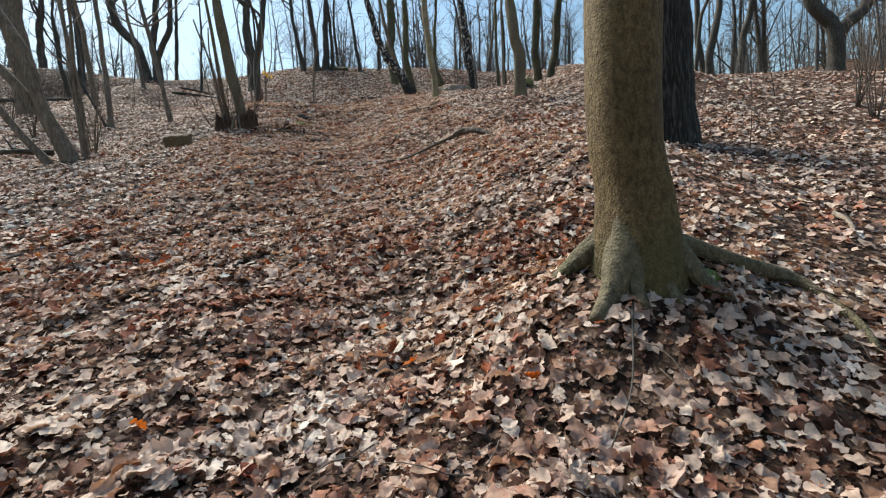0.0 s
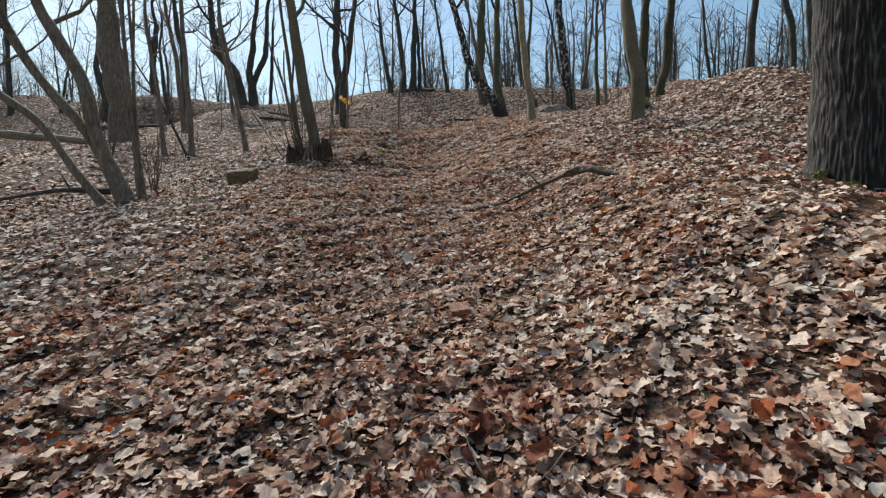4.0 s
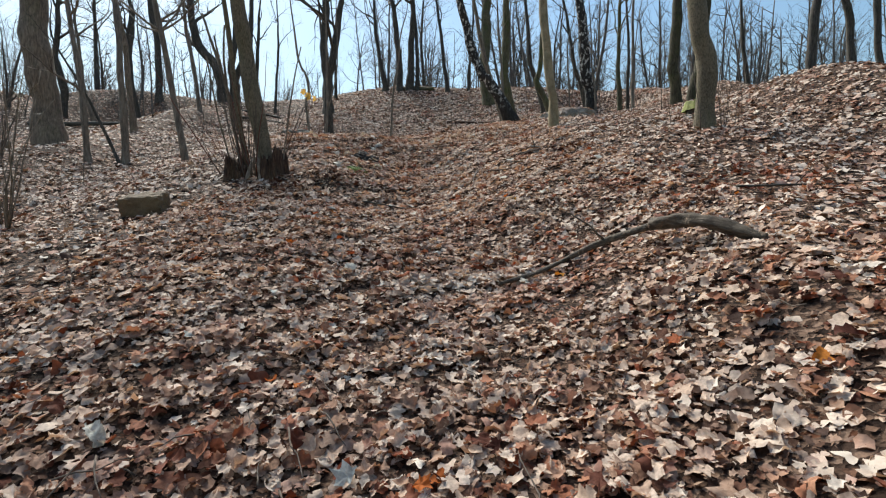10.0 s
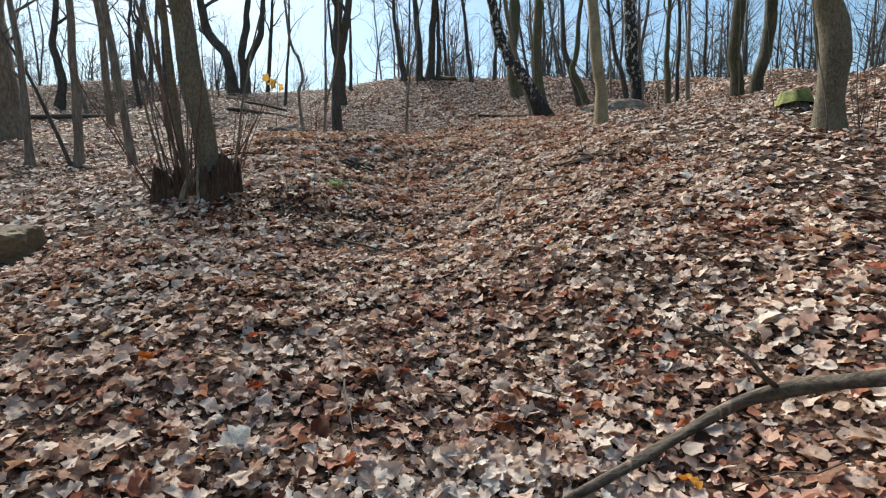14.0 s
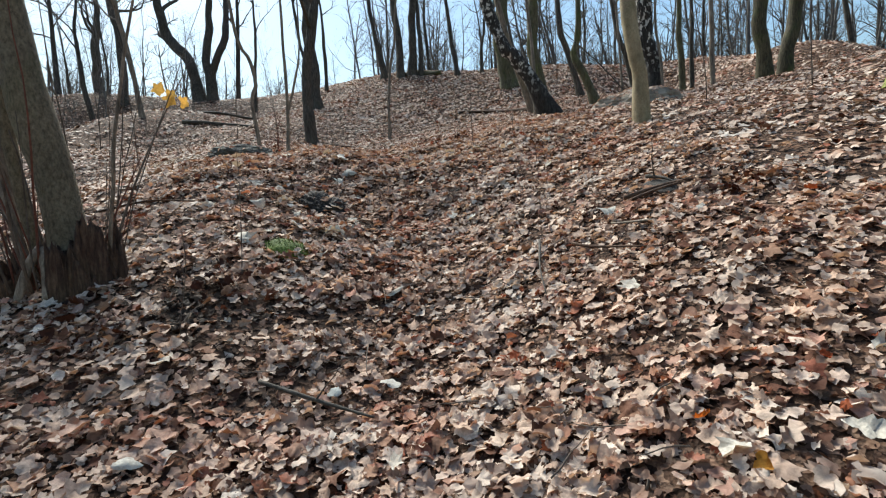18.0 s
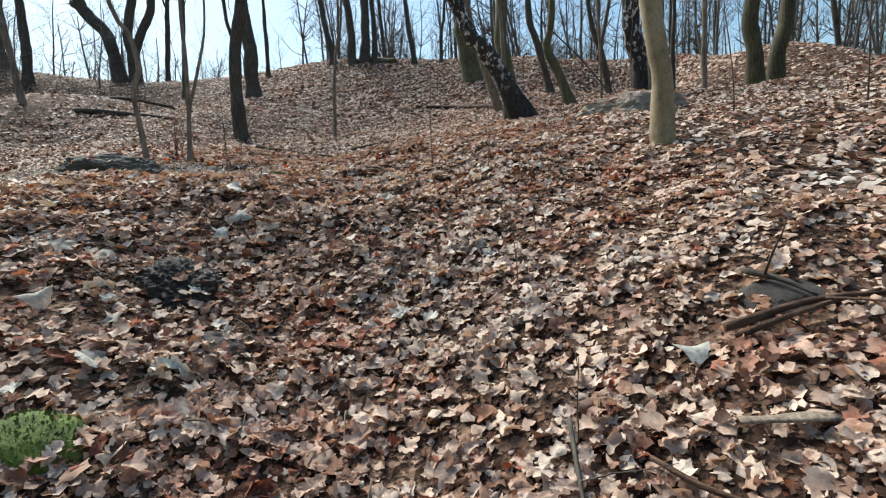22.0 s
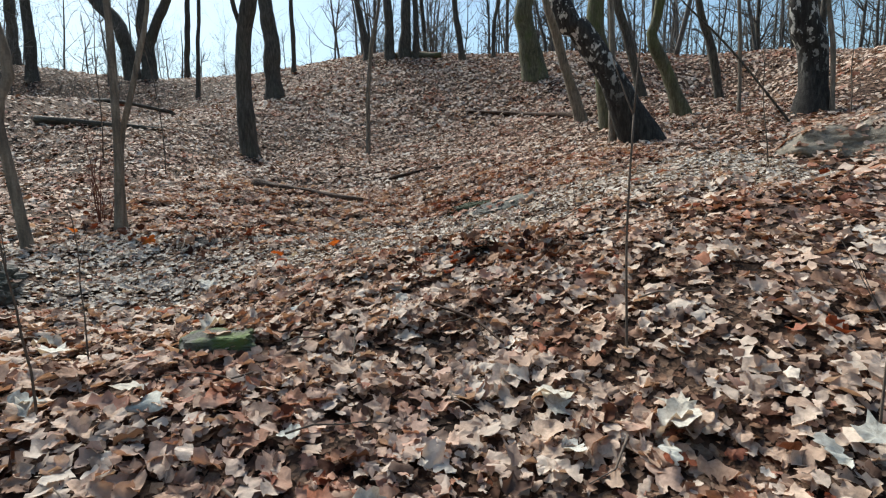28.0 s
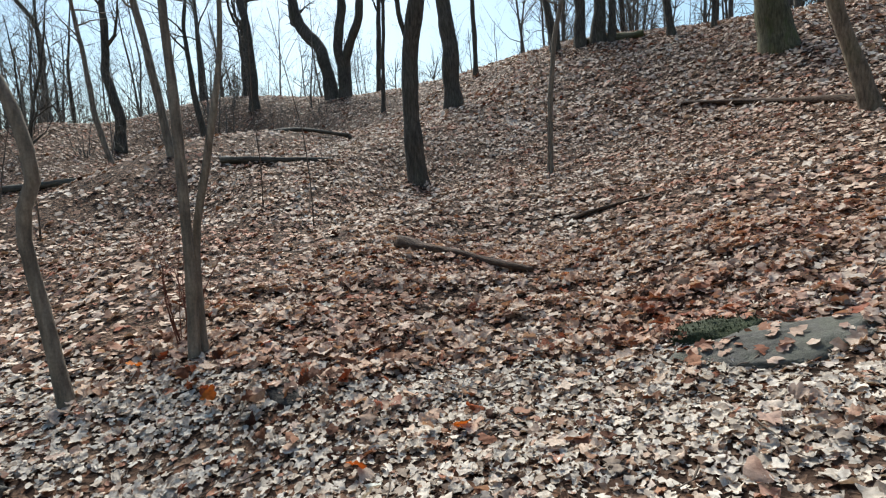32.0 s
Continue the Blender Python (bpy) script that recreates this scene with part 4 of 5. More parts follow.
rng = np.random.default_rng(23)
trunks = [wood_tree("slender bare dark tree beyond the crest", 40 + k, rng.uniform(8, 12), rng.uniform(0.09, 0.17), 2 if k % 3 == 0 else 1, bark_dark) for k in range(7)]
stand(trunks, [(rng.uniform(-62, 46), rng.uniform(42, 62)) for _ in range(58)] + [(rng.uniform(-46, -24), rng.uniform(24, 42)) for _ in range(12)] + [(rng.uniform(16, 40), rng.uniform(22, 42)) for _ in range(12)], rng)
poles = [wood_tree("thin crooked tree beyond the crest, greyed by sky glare", 60 + k, rng.uniform(6, 10), rng.uniform(0.035, 0.07), 1 + k % 2, bark_far) for k in range(8)]
stand(poles, [(rng.uniform(-58, 44), rng.uniform(42, 60)) for _ in range(110)] + [(rng.uniform(-42, -20), rng.uniform(24, 41)) for _ in range(22)] + [(rng.uniform(15, 38), rng.uniform(22, 41)) for _ in range(22)], rng)
shrubs = [wood_tree("thin-stemmed bare shrub on the crest", 80 + k, rng.uniform(2.0, 3.6), 0.016, 5, bark_far) for k in range(4)]
stand(shrubs, [(rng.uniform(-40, 30), rng.uniform(40, 50)) for _ in range(80)] + [(rng.uniform(-34, -16), rng.uniform(28, 38)) for _ in range(16)] + [(rng.uniform(12, 24), rng.uniform(22, 32)) for _ in range(10)], rng)


def far_wood(spots, rng):
    """The thin trees further back, too many to tell apart."""
    wood = Tubes()
    for x, y in spots:
        tall, r = rng.uniform(6, 11), rng.uniform(0.04, 0.13)
        p = branch_path(rng, (x, y, h1(x, y) - 0.4), (*rng.normal(0, 0.09, 2), 1), tall, 9, 0.3, 0.05)
        wood.add(p, np.linspace(r, r * 0.25, 10), 6, 0.04, x)
        for k in range(18):
            i = int(rng.integers(1, 9))
            az = rng.uniform(0, 6.28)
            ramify(rng, wood, p[i], (0.8 * math.cos(az), 0.8 * math.sin(az), rng.uniform(0.3, 1.1)), rng.uniform(0.8, 2.2), r * 0.22 + 0.006, 1)
    ob = thing("far_wood", "dense bare wood behind the crest, greyed by sky glare", "trees", kind="stuff", data=wood.mesh("far_wood"))
    ob.data.materials.append(bark_far)


far_wood([(rng.uniform(-70, 52), rng.uniform(46, 72)) for _ in range(330)] + [(rng.uniform(-60, -34), rng.uniform(26, 50)) for _ in range(45)] + [(rng.uniform(20, 50), rng.uniform(24, 50)) for _ in range(75)] + [(rng.uniform(-12, 20), rng.uniform(41, 52)) for _ in range(110)], rng)


# ---- thin growth on the slope ----
def sprout(label, x, y, tall, lean=(0, 0), r=0.006, forks=1, material=None, seed=0, name="sapling"):
    rng = np.random.default_rng(seed + int(100 * abs(x)))
    root = thing(name, label, "sapling", (x, y, h1(x, y)), "thin saplings on the slope")
    p = branch_path(rng, (0, 0, -0.05), (lean[0], lean[1], 1), tall, 8, 0.1, 0.05)
    part("stem", Tubes().add(p, np.linspace(r, r * 0.4, len(p)), 6, 0.03, x).mesh("stem"), material or twig_mat, root)
    for k in range(forks):
        i = int(rng.integers(4, 8))
        az = rng.uniform(0, 6.28)
        q = branch_path(rng, p[i], (0.5 * math.cos(az), 0.5 * math.sin(az), 1), tall * rng.uniform(0.2, 0.4), 5, 0.2, 0.08)
        part("twig", Tubes().add(q, np.linspace(r * 0.6, r * 0.2, len(q)), 4).mesh("twig"), material or twig_mat, root)
    return root


for k, (x, y, tall, r) in enumerate(((-3.71, 13.54, 1.1, 0.006), (-1.5, 14.26, 0.45, 0.005), (-3.74, 12.87, 0.7, 0.005), (-4.68, 13.34, 0.9, 0.006), (-1.48, 16.07, 0.7, 0.005), (-1.66, 15.4, 0.6, 0.005),
                                  (-4.67, 17.74, 0.75, 0.005), (-4.41, 17.26, 0.9, 0.006), (-1.83, 17.51, 0.8, 0.006), (-2.42, 20.13, 0.3, 0.005), (4.71, 7.76, 1.8, 0.01), (8.21, 12.52, 2.6, 0.016),
                                  (-3.73, 15.57, 0.9, 0.005), (-9.76, 23.57, 2.8, 0.014), (-8.32, 23.16, 3.0, 0.013), (1.31, 19.28, 2.6, 0.013), (2.8, 19.13, 2.6, 0.015), (-0.5, 21.3, 1.6, 0.008), (0.9, 22.6, 2.2, 0.011), (-5.9, 26.0, 2.4, 0.01),
                                  (-4.2, 28.5, 1.5, 0.008), (2.9, 14.9, 1.6, 0.008), (2.3, 14.75, 2.4, 0.012), (2.62, 14.7, 2.2, 0.01), (2.0, 15.4, 1.8, 0.008), (3.4, 15.9, 1.5, 0.007), (-10.8, 20.5, 2.8, 0.015), (-12.4, 21.6, 3.2, 0.02), (-7.4, 17.0, 2.2, 0.01), (-9.0, 14.0, 2.4, 0.012))):
    sprout("thin bare sapling rising from the leaves", x, y, tall, (0.05 * math.sin(k), 0.03), r * 0.75, 1 + k % 3, seed=k)
wand = thing("sapling", "thin straight grey sapling that forks near its top", "sapling", (-2.43, 18.03, h1(-2.43, 18.03)), "thin saplings on the slope")
part("stem", Tubes().add(curve_through([(0, 0, -0.1), (-0.01, 0, 0.5), (0.01, 0, 0.98)], 10), np.linspace(0.006, 0.004, 10), 8, 0.04, 2).mesh("stem"), twig_mat, wand)
for q in ([(0.01, 0, 0.97), (0.02, 0, 1.12), (0.035, 0, 1.32), (0.04, 0.02, 1.6)], [(0.01, 0, 0.97), (-0.02, 0.01, 1.05), (-0.07, 0.02, 1.2)]):
    part("twig", Tubes().add(curve_through(q, 8), np.linspace(0.0035, 0.0018, 8), 6).mesh("twig"), twig_mat, wand)


def cluster(label, x, y, n, tall, r, spread, material, seed, name="shrub", leaves=None):
    rng = np.random.default_rng(seed)
    root = thing(name, label, "shrub", (x, y, h1(x, y)))
    twigs = Tubes()
    lv, lf, ln = [], [], 0
    for k in range(n):
        az, s = rng.uniform(0, 6.28), spread * rng.uniform(0.2, 1)
        p = branch_path(rng, (0.15 * s * math.cos(az), 0.15 * s * math.sin(az), -0.06), (s * math.cos(az), s * math.sin(az), 1), tall * rng.uniform(0.5, 1), 7, 0.15, 0.08)
        rr = r * rng.uniform(0.5, 1)
        part("stem", Tubes().add(p, np.linspace(rr, rr * 0.3, len(p)), 6, 0.03, k).mesh("stem"), material, root)
        for j in range(3):
            i = int(rng.integers(2, 7))
            ramify(rng, twigs, p[i], rng.normal(0, 0.5, 3) + (0, 0, 0.5), tall * 0.2, rr * 0.35, 1)
            if leaves:
                for c in range(leaves[1]):
                    v, f = leaf_shape(rng, 5, 9, 0.9)
                    turn = np.array(Euler(rng.uniform(0, 6.28, 3)).to_matrix())
                    lv.append((v * rng.uniform(0.06, 0.12)) @ turn.T + p[min(i + 1, 7)] + rng.normal(0, 0.07, 3))
                    lf.append(f + ln)
                    ln += len(v)
    tagged(part("twig_spray", twigs.mesh("twig_spray"), material, root), kind="stuff")
    if leaves:
        tagged(part("leaves", mesh_from("leaves", np.concatenate(lv), np.concatenate(lf), False), leaves[0], root), kind="stuff")
    return root


cluster("dense brown thicket of thin stems on the slope", 8.37, 9.86, 10, 3.4, 0.016, 0.3, twig_mat, 3)
cluster("dense brown thicket of thin stems on the slope", 9.2, 11.3, 10, 3.0, 0.02, 0.3, twig_mat, 4)
cluster("thin reddish shoots beside a forked sapling", -6.75, 20.15, 7, 1.2, 0.007, 0.4, redtwig_mat, 5)
cluster("short reddish shoots beside bare saplings", -7.2, 20.6, 4, 0.8, 0.006, 0.5, redtwig_mat, 6)
cluster("thin shoots round the foot of a leaning clump", -7.2, 10.9, 9, 2.6, 0.014, 0.3, bark_brown, 8)
cluster("thin shoots beside a tan tree", 2.75, 15.0, 6, 1.3, 0.006, 0.3, twig_mat, 9)
cluster("thin bare shoots on the leafy bank", -10.5, 13.6, 8, 2.6, 0.014, 0.35, twig_mat, 10)
cluster("thin bare shoots on the bank", -12.6, 15.5, 8, 3.0, 0.016, 0.35, twig_mat, 11)


# ---- coppice stool under the leaning tree ----
def jagged(rng, r, tall, sides=26, rings=9, lump=0.16):
    """A broken stump: a ragged round block with a splintered top."""
    ang = np.linspace(0, 2 * np.pi, sides, endpoint=False)
    top = tall * (0.72 + 0.28 * np.sin(ang * 2 + rng.uniform(0, 6))) + rng.normal(0, tall * 0.1, sides)
    rim = 1 + lump * (np.sin(3 * ang + 1) + 0.6 * np.sin(7 * ang + 2)) + rng.normal(0, 0.05, sides)
    v, f = [], []
    for k in range(rings):
        s = k / (rings - 1)
        rr = r * rim * (1.25 - 0.35 * s)
        v.append(np.stack([rr * np.cos(ang), rr * np.sin(ang), -0.12 + (top + 0.12) * s], -1))
    v.append(np.stack([0.55 * v[-1][:, 0], 0.55 * v[-1][:, 1], v[-1][:, 2] - 0.35 * tall + rng.normal(0, 0.02, sides)], -1))
    for k in range(rings):
        j = np.arange(sides)
        f.append(np.stack([k * sides + j, k * sides + (j + 1) % sides, (k + 1) * sides + (j + 1) % sides, (k + 1) * sides + j], -1))
    c = (rings + 1) * sides
    v.append(np.array([[0, 0, v[-1][:, 2].mean()]]))
    j = np.arange(0, sides, 2)
    f.append(np.stack([rings * sides + j, rings * sides + j + 1, rings * sides + (j + 2) % sides, np.full(len(j), c)], -1))
    return mesh_from("stump", np.concatenate(v), np.concatenate(f))


def coppice_stool():
    rng = np.random.default_rng(31)
    x, y = -5.02, 13.3
    root = thing("coppice_stool", "dark rotten coppice stool with thin suckers round a leaning tree", "stump", (x, y, h1(x, y)))
    for k, (dx, dy, r, tall) in enumerate(((-0.42, -0.05, 0.15, 0.34), (-0.28, -0.12, 0.09, 0.2), (-0.5, -0.12, 0.07, 0.16), (0.22, 0.0, 0.15, 0.5), (0.33, 0.1, 0.1, 0.38), (0.06, -0.06, 0.08, 0.26), (0.17, -0.12, 0.09, 0.36), (0.3, -0.08, 0.07, 0.24), (0.36, 0.05, 0.06, 0.2))):
        st = part("stump", jagged(rng, r, tall, 40, 9, 0.16), bark_rot, root)
        st.location = (dx, dy, h1(x + dx, y + dy) - h1(x, y))
    for q in ([(0.02, -0.12, 0.30), (-0.04, -0.18, 0.2), (-0.09, -0.22, 0.04), (-0.11, -0.26, -0.08)], [(0.02, -0.12, 0.29), (0.06, -0.16, 0.2), (0.1, -0.2, 0.06), (0.12, -0.24, -0.06)]):
        part("root", Tubes().add(curve_through(q, 12), np.linspace(0.042, 0.026, 12), 12, 0.15, 1).mesh("root"), wood_bare, root, "bleached bare root")
    for dx, dy, r, tall in ((-0.3, 0.05, 0.026, 2.6), (-0.36, 0.12, 0.022, 2.4), (-0.24, 0.16, 0.03, 2.8), (-0.46, -0.02, 0.018, 2.0), (0.34, 0.1, 0.016, 2.2)):
        p = branch_path(rng, (dx, dy, 0.0), (-0.2 if dx < 0 else 0.04, -0.03, 1), tall, 9, 0.1, 0.04)
        part("sucker", Tubes().add(curve_through(p, 20), np.linspace(r, r * 0.6, 20), 9, 0.05, dx).mesh("sucker"), bark_brown, root, "thick brown sucker stem")
    for k in range(34):
        a, s = rng.uniform(0, 6.28), rng.uniform(0.12, 0.42)
        lean = -0.32 if k % 2 else 0.05
        p = branch_path(rng, (s * math.cos(a) - (0.35 if k % 2 else 0), s * math.sin(a) * 0.7, 0.0), (0.25 * math.cos(a) + lean, 0.2 * math.sin(a), 1), rng.uniform(0.5, 2.6), 8, 0.1, 0.06)
        rr = rng.uniform(0.004, 0.012)
        part("sucker", Tubes().add(p, np.linspace(rr, rr * 0.3, len(p)), 6, 0.03, k).mesh("sucker"), twig_mat if k % 3 else redtwig_mat, root)
    part("sucker", Tubes().add(curve_through([(0.3, 0.12, 0.1), (0.42, 0.3, 0.7), (0.6, 0.52, 1.32), (0.7, 0.62, 1.6)], 14), np.linspace(0.012, 0.004, 14), 6).mesh("sucker"), twig_mat, root)
    for k, (at, size, mat, text) in enumerate((((0.63, 0.55, 1.44), 0.14, yellow_mat, "bright yellow leaf"), ((0.55, 0.52, 1.5), 0.12, yellow_mat, "bright yellow leaf"), ((0.72, 0.57, 1.39), 0.12, yellow_mat, "bright yellow leaf"), ((0.66, 0.5, 1.4), 0.13, yellow_mat, "bright yellow leaf"), ((0.6, 0.58, 1.45), 0.12, yellow_mat, "bright yellow leaf"), ((0.02, 0.1, 0.95), 0.16, red_mat, "dark russet leaf"))):
        v, f = leaf_shape(rng, 5, 16, 0.95, 8)
        leaf = part("leaf", mesh_from("leaf", v * size, f), mat, root, text)
        leaf.location, leaf.rotation_euler = at, (1.2 + 0.3 * k, 0.3, 0.6 * k)


coppice_stool()


# ---- fallen wood ----
def fallen(label, pts, r0, r1, material, lift=0.0, stubs=0, name="log", sides=14, n=34, lump=0.11):
    """A log or branch lying along the ground through the given x, y (and lift)."""
    x0, y0 = pts[0][:2]
    z0 = h1(x0, y0)
    root = thing(name, label, "log" if r0 > 0.03 else "stick", (x0, y0, z0))
    p = [(q[0] - x0, q[1] - y0, h1(q[0], q[1]) - z0 + lift + (q[2] if len(q) > 2 else 0)) for q in pts]
    turn = Vector((0, 0, 1)).rotation_difference(Vector(p[-1])).to_matrix()
    root.matrix_world = Matrix.Translation((x0, y0, z0)) @ turn.to_4x4()
    c = curve_through(np.array(p) @ np.array(turn), n)
    rad = np.linspace(r0, r1, n)
    part("stem", Tubes().add(c, rad, sides, lump, x0).mesh("stem"), material, root)
    rng = np.random.default_rng(int(abs(x0 * 77)))
    for k in range(stubs):
        i = int(rng.integers(n // 4, n - 3))
        az = rng.uniform(0, 6.28)
        q = branch_path(rng, c[i], (math.cos(az), math.sin(az), 0.6), rng.uniform(0.2, 0.5), 5, 0, 0.1)
        part("stub", Tubes().add(q, np.linspace(rad[i] * 0.5, rad[i] * 0.15, len(q)), 6).mesh("stub"), material, root)
    return root


bark_log = bark_material("weathered_log_bark", (0.04, 0.03, 0.022), (0.11, 0.085, 0.063), (0.22, 0.176, 0.136), (14, 14, 1.6), moss=0.1, depth=0.02, patches=(0.3, 0.215, 0.15))
fallen("fallen grey branch log with peeling bark on the leaves", [(1.0, 9.4, -0.06), (0.88, 9.5, 0.02), (0.74, 9.63, 0.1), (0.58, 9.8, 0.14), (0.36, 10.02, 0.13)], 0.05, 0.06, bark_log, 0.075, 0, sides=22, n=48)
fallen("thin grey branch trailing from a log", [(0.38, 10.02, 0.14), (0.1, 10.16, 0.11), (-0.14, 10.2, 0.06), (-0.42, 10.08, 0.02), (-0.66, 9.93, 0.02), (-0.95, 9.7, 0.01)], 0.034, 0.016, bark_log, 0.05, 2)
fallen("short dark fallen log on the slope", [(-6.62, 22.72, 0.03), (-5.76, 22.75), (-5.0, 22.65)], 0.08, 0.028, bark_rot, 0.05, 1)
fallen("mossy log lying along the ridge", [(-6.2, 38.1), (-7.4, 38.0), (-8.6, 37.9)], 0.16, 0.12, bark_mossy, 0.1, 1)
fallen("long dark fallen trunk below the ridge", [(-1.2, 28.9), (-2.7, 30.8), (-4.5, 31.9)], 0.085, 0.04, bark_rot, 0.05, 2)
fallen("long dark fallen stem across the bank", [(-22.0, 27.6, 0.05), (-18.5, 28.9), (-15.6, 28.4, 0.05), (-13.7, 28.2), (-12.2, 28.8)], 0.12, 0.05, bark_dark, 0.07, 4)
fallen("long dark fallen stem slanting down the bank", [(-18.6, 32.2), (-15.4, 30.4, 0.06), (-12.1, 28.7)], 0.11, 0.05, bark_dark, 0.05, 2)
fallen("dark fallen stem on the bank", [(-12.5, 25.0), (-11.57, 25.45, 0.03), (-10.68, 26.33)], 0.085, 0.035, bark_dark, 0.05, 1)
fallen("dark fallen stem low on the bank", [(-21.3, 24.3), (-19.5, 24.8, 0.05), (-17.2, 25.5)], 0.11, 0.06, bark_dark, 0.06, 2)
fallen("long pale barkless trunk lying across the bank", [(-17.2, 16.2, 0.7), (-15.4, 16.5, 0.4), (-13.6, 16.6, 0.05)], 0.13, 0.1, wood_bare, 0.1, 2)
fallen("crooked dark stick on the slope", [(-5.23, 24.81), (-4.93, 25.1), (-4.31, 25.42)], 0.035, 0.014, bark_rot, 0.02, 1, "stick")
for k, (pts, r) in enumerate((([(-0.78, 14.57), (-0.49, 14.6, 0.03), (-0.13, 14.69)], 0.015), ([(-0.55, 14.99), (-0.45, 14.85, 0.02), (-0.37, 14.72)], 0.018), ([(-1.28, 14.09), (-1.12, 13.9), (-0.74, 13.63)], 0.012),
                              ([(-1.52, 14.37), (-1.53, 13.88, 0.02), (-1.5, 13.51)], 0.010), ([(-0.81, 14.61, 0.02), (-0.4, 14.66, 0.02), (0.0, 14.6)], 0.02), ([(-3.05, 12.57), (-2.7, 12.48, 0.02), (-2.37, 12.43)], 0.014),
                              ([(-3.34, 18.48), (-3.1, 18.3, 0.03), (-2.94, 18.13)], 0.01), ([(0.9, 2.4), (0.76, 2.04, 0.02), (0.59, 1.8)], 0.006), ([(-5.6, 14.3), (-5.2, 14.45, 0.03), (-4.8, 14.6)], 0.014),
                              ([(1.5, 11.2), (1.9, 11.1, 0.02), (2.4, 11.2)], 0.016), ([(-0.2, 7.2), (0.1, 7.05, 0.02), (0.35, 6.8)], 0.008), ([(-7.6, 10.3, 0.1), (-8.4, 10.1, 0.25), (-9.6, 10.0, 0.1)], 0.06))):
    fallen("dark bent stick lying on the leaves", pts, r, r * 0.45, bark_dark if k % 2 else bark_rot, r + 0.045, 1, "stick", 8, 16)
fallen("pale stripped stick beside a beech root", [(3.49, 4.5), (3.36, 4.2, 0.02), (3.22, 3.94)], 0.025, 0.018, wood_bare, 0.03, 0, "stick", 8, 12)
bark_flake = thing("bark_piece", "pale curved strip of bark on the leaves", "bark", (-0.83, 14.1, h1(-0.83, 14.1) + 0.05))
u, w = np.meshgrid(np.linspace(-0.16, 0.16, 12), np.linspace(-0.03, 0.03, 6), indexing="ij")
sheet = np.stack([u, w * (1 + 0.2 * np.sin(20 * u)), 0.02 - 9 * w**2 + 0.006 * np.sin(14 * u)], -1).reshape(-1, 3)
q = (np.arange(11)[:, None] * 6 + np.arange(5)[None]).ravel()
flake = part("strip", mesh_from("strip", sheet, np.stack([q, q + 6, q + 7, q + 1], -1)), wood_bare, bark_flake)
thick = flake.modifiers.new("thick", "SOLIDIFY")
thick.thickness = 0.008


# ---- stones, stumps and bare earth ----
def rock(name, label, x, y, size, material, seed=0, turn=0.0, sink=0.3, boxy=0.0, category="stone", detail=4, cover=0, level=0.0, rough=1.0):
    """A rough stone, size = full width, depth, height; boxy squares it off."""
    bm = bmesh.new()
    bmesh.ops.create_icosphere(bm, subdivisions=detail, radius=1)
    for v in bm.verts:
        c = v.co.normalized()
        if boxy:
            m = max(abs(c.x), abs(c.y), abs(c.z))
            c = c.lerp(c / m, boxy)
        d = noise.noise(c * 1.7 + Vector((seed, 0, 0))) * 0.22 * (1 - 0.6 * boxy) + noise.noise(c * 5 + Vector((0, seed, 0))) * 0.07 + (noise.noise(c * 14 + Vector((0, 0, seed))) * 0.035 + noise.noise(c * 31 + Vector((seed, 0, seed))) * 0.02) * rough
        c = c * (1 + d)
        v.co = (c.x * size[0] / 2, c.y * size[1] / 2, c.z * size[2] / 2)
    for f in bm.faces:
        f.smooth = boxy < 0.5
    me = bpy.data.meshes.new(name)
    bm.to_mesh(me)
    bm.free()
    me.materials.append(material)
    n = normals(np.array([x]), np.array([y]))[0]
    ob = thing(name, label, category, data=me)
    tilt = Vector((0, 0, 1)).rotation_difference(Vector(n).lerp(Vector((0, 0, 1)), level)).to_matrix().to_4x4()
    ob.matrix_world = Matrix.Translation((x, y, h1(x, y) + size[2] * (0.5 - sink))) @ tilt @ pose(0, 0, 0, 0, 0, turn)
    if cover:
        COVERED.append((ob, cover))
    return ob


rock("stone_block", "square-cut brown stone block standing in leaves", -5.72, 11.52, (0.54, 0.36, 0.33), block_mat, 3, 14, 0.22, 0.9)
rock("brick", "broken reddish-brown brick lying in the leaves", -0.78, 5.95, (0.15, 0.19, 0.10), brick_mat, 5, 12, 0.12, 0.97, "brick")
rock("stone", "low dark slab of stone on the bank", -6.55, 18.45, (1.15, 0.8, 0.46), rock_dark, 7, 10, 0.5, cover=110, level=0.3, detail=6, rough=2.2)
rock("stone", "rough dark earth-crusted stone set in the gully side", -3.9, 15.55, (0.62, 0.7, 0.44), earth_mat, 9, 30, 0.75, cover=30, detail=6, rough=3.5)
rock("stone", "bare dark earth beside the gully", -3.35, 14.95, (0.34, 0.36, 0.14), earth_mat, 11, 30, 0.65, cover=10, category="earth", detail=5, rough=3.0)
rock("boulder", "low grey crusted boulder half buried in leaves", 0.75, 21.75, (1.9, 1.7, 0.8), rock_grey, 13, 15, 0.62, category="boulder", detail=6, cover=2000, level=0.3, rough=0.6)
rock("stone", "dark grey stone beside a crusted boulder", 1.0, 20.7, (0.5, 0.36, 0.2), rock_dark, 15, 30, 0.55, cover=40)
rock("stone", "flat grey slab level with the trodden track", -3.12, 21.1, (1.15, 0.46, 0.2), rock_dark, 17, 12, 0.62, cover=150, detail=5)
TUFTED.append(rock("moss_patch", "green moss on the edge of a flat slab", -3.4, 21.32, (0.5, 0.26, 0.13), moss_dark, 19, 12, 0.45, category="moss", cover=10))
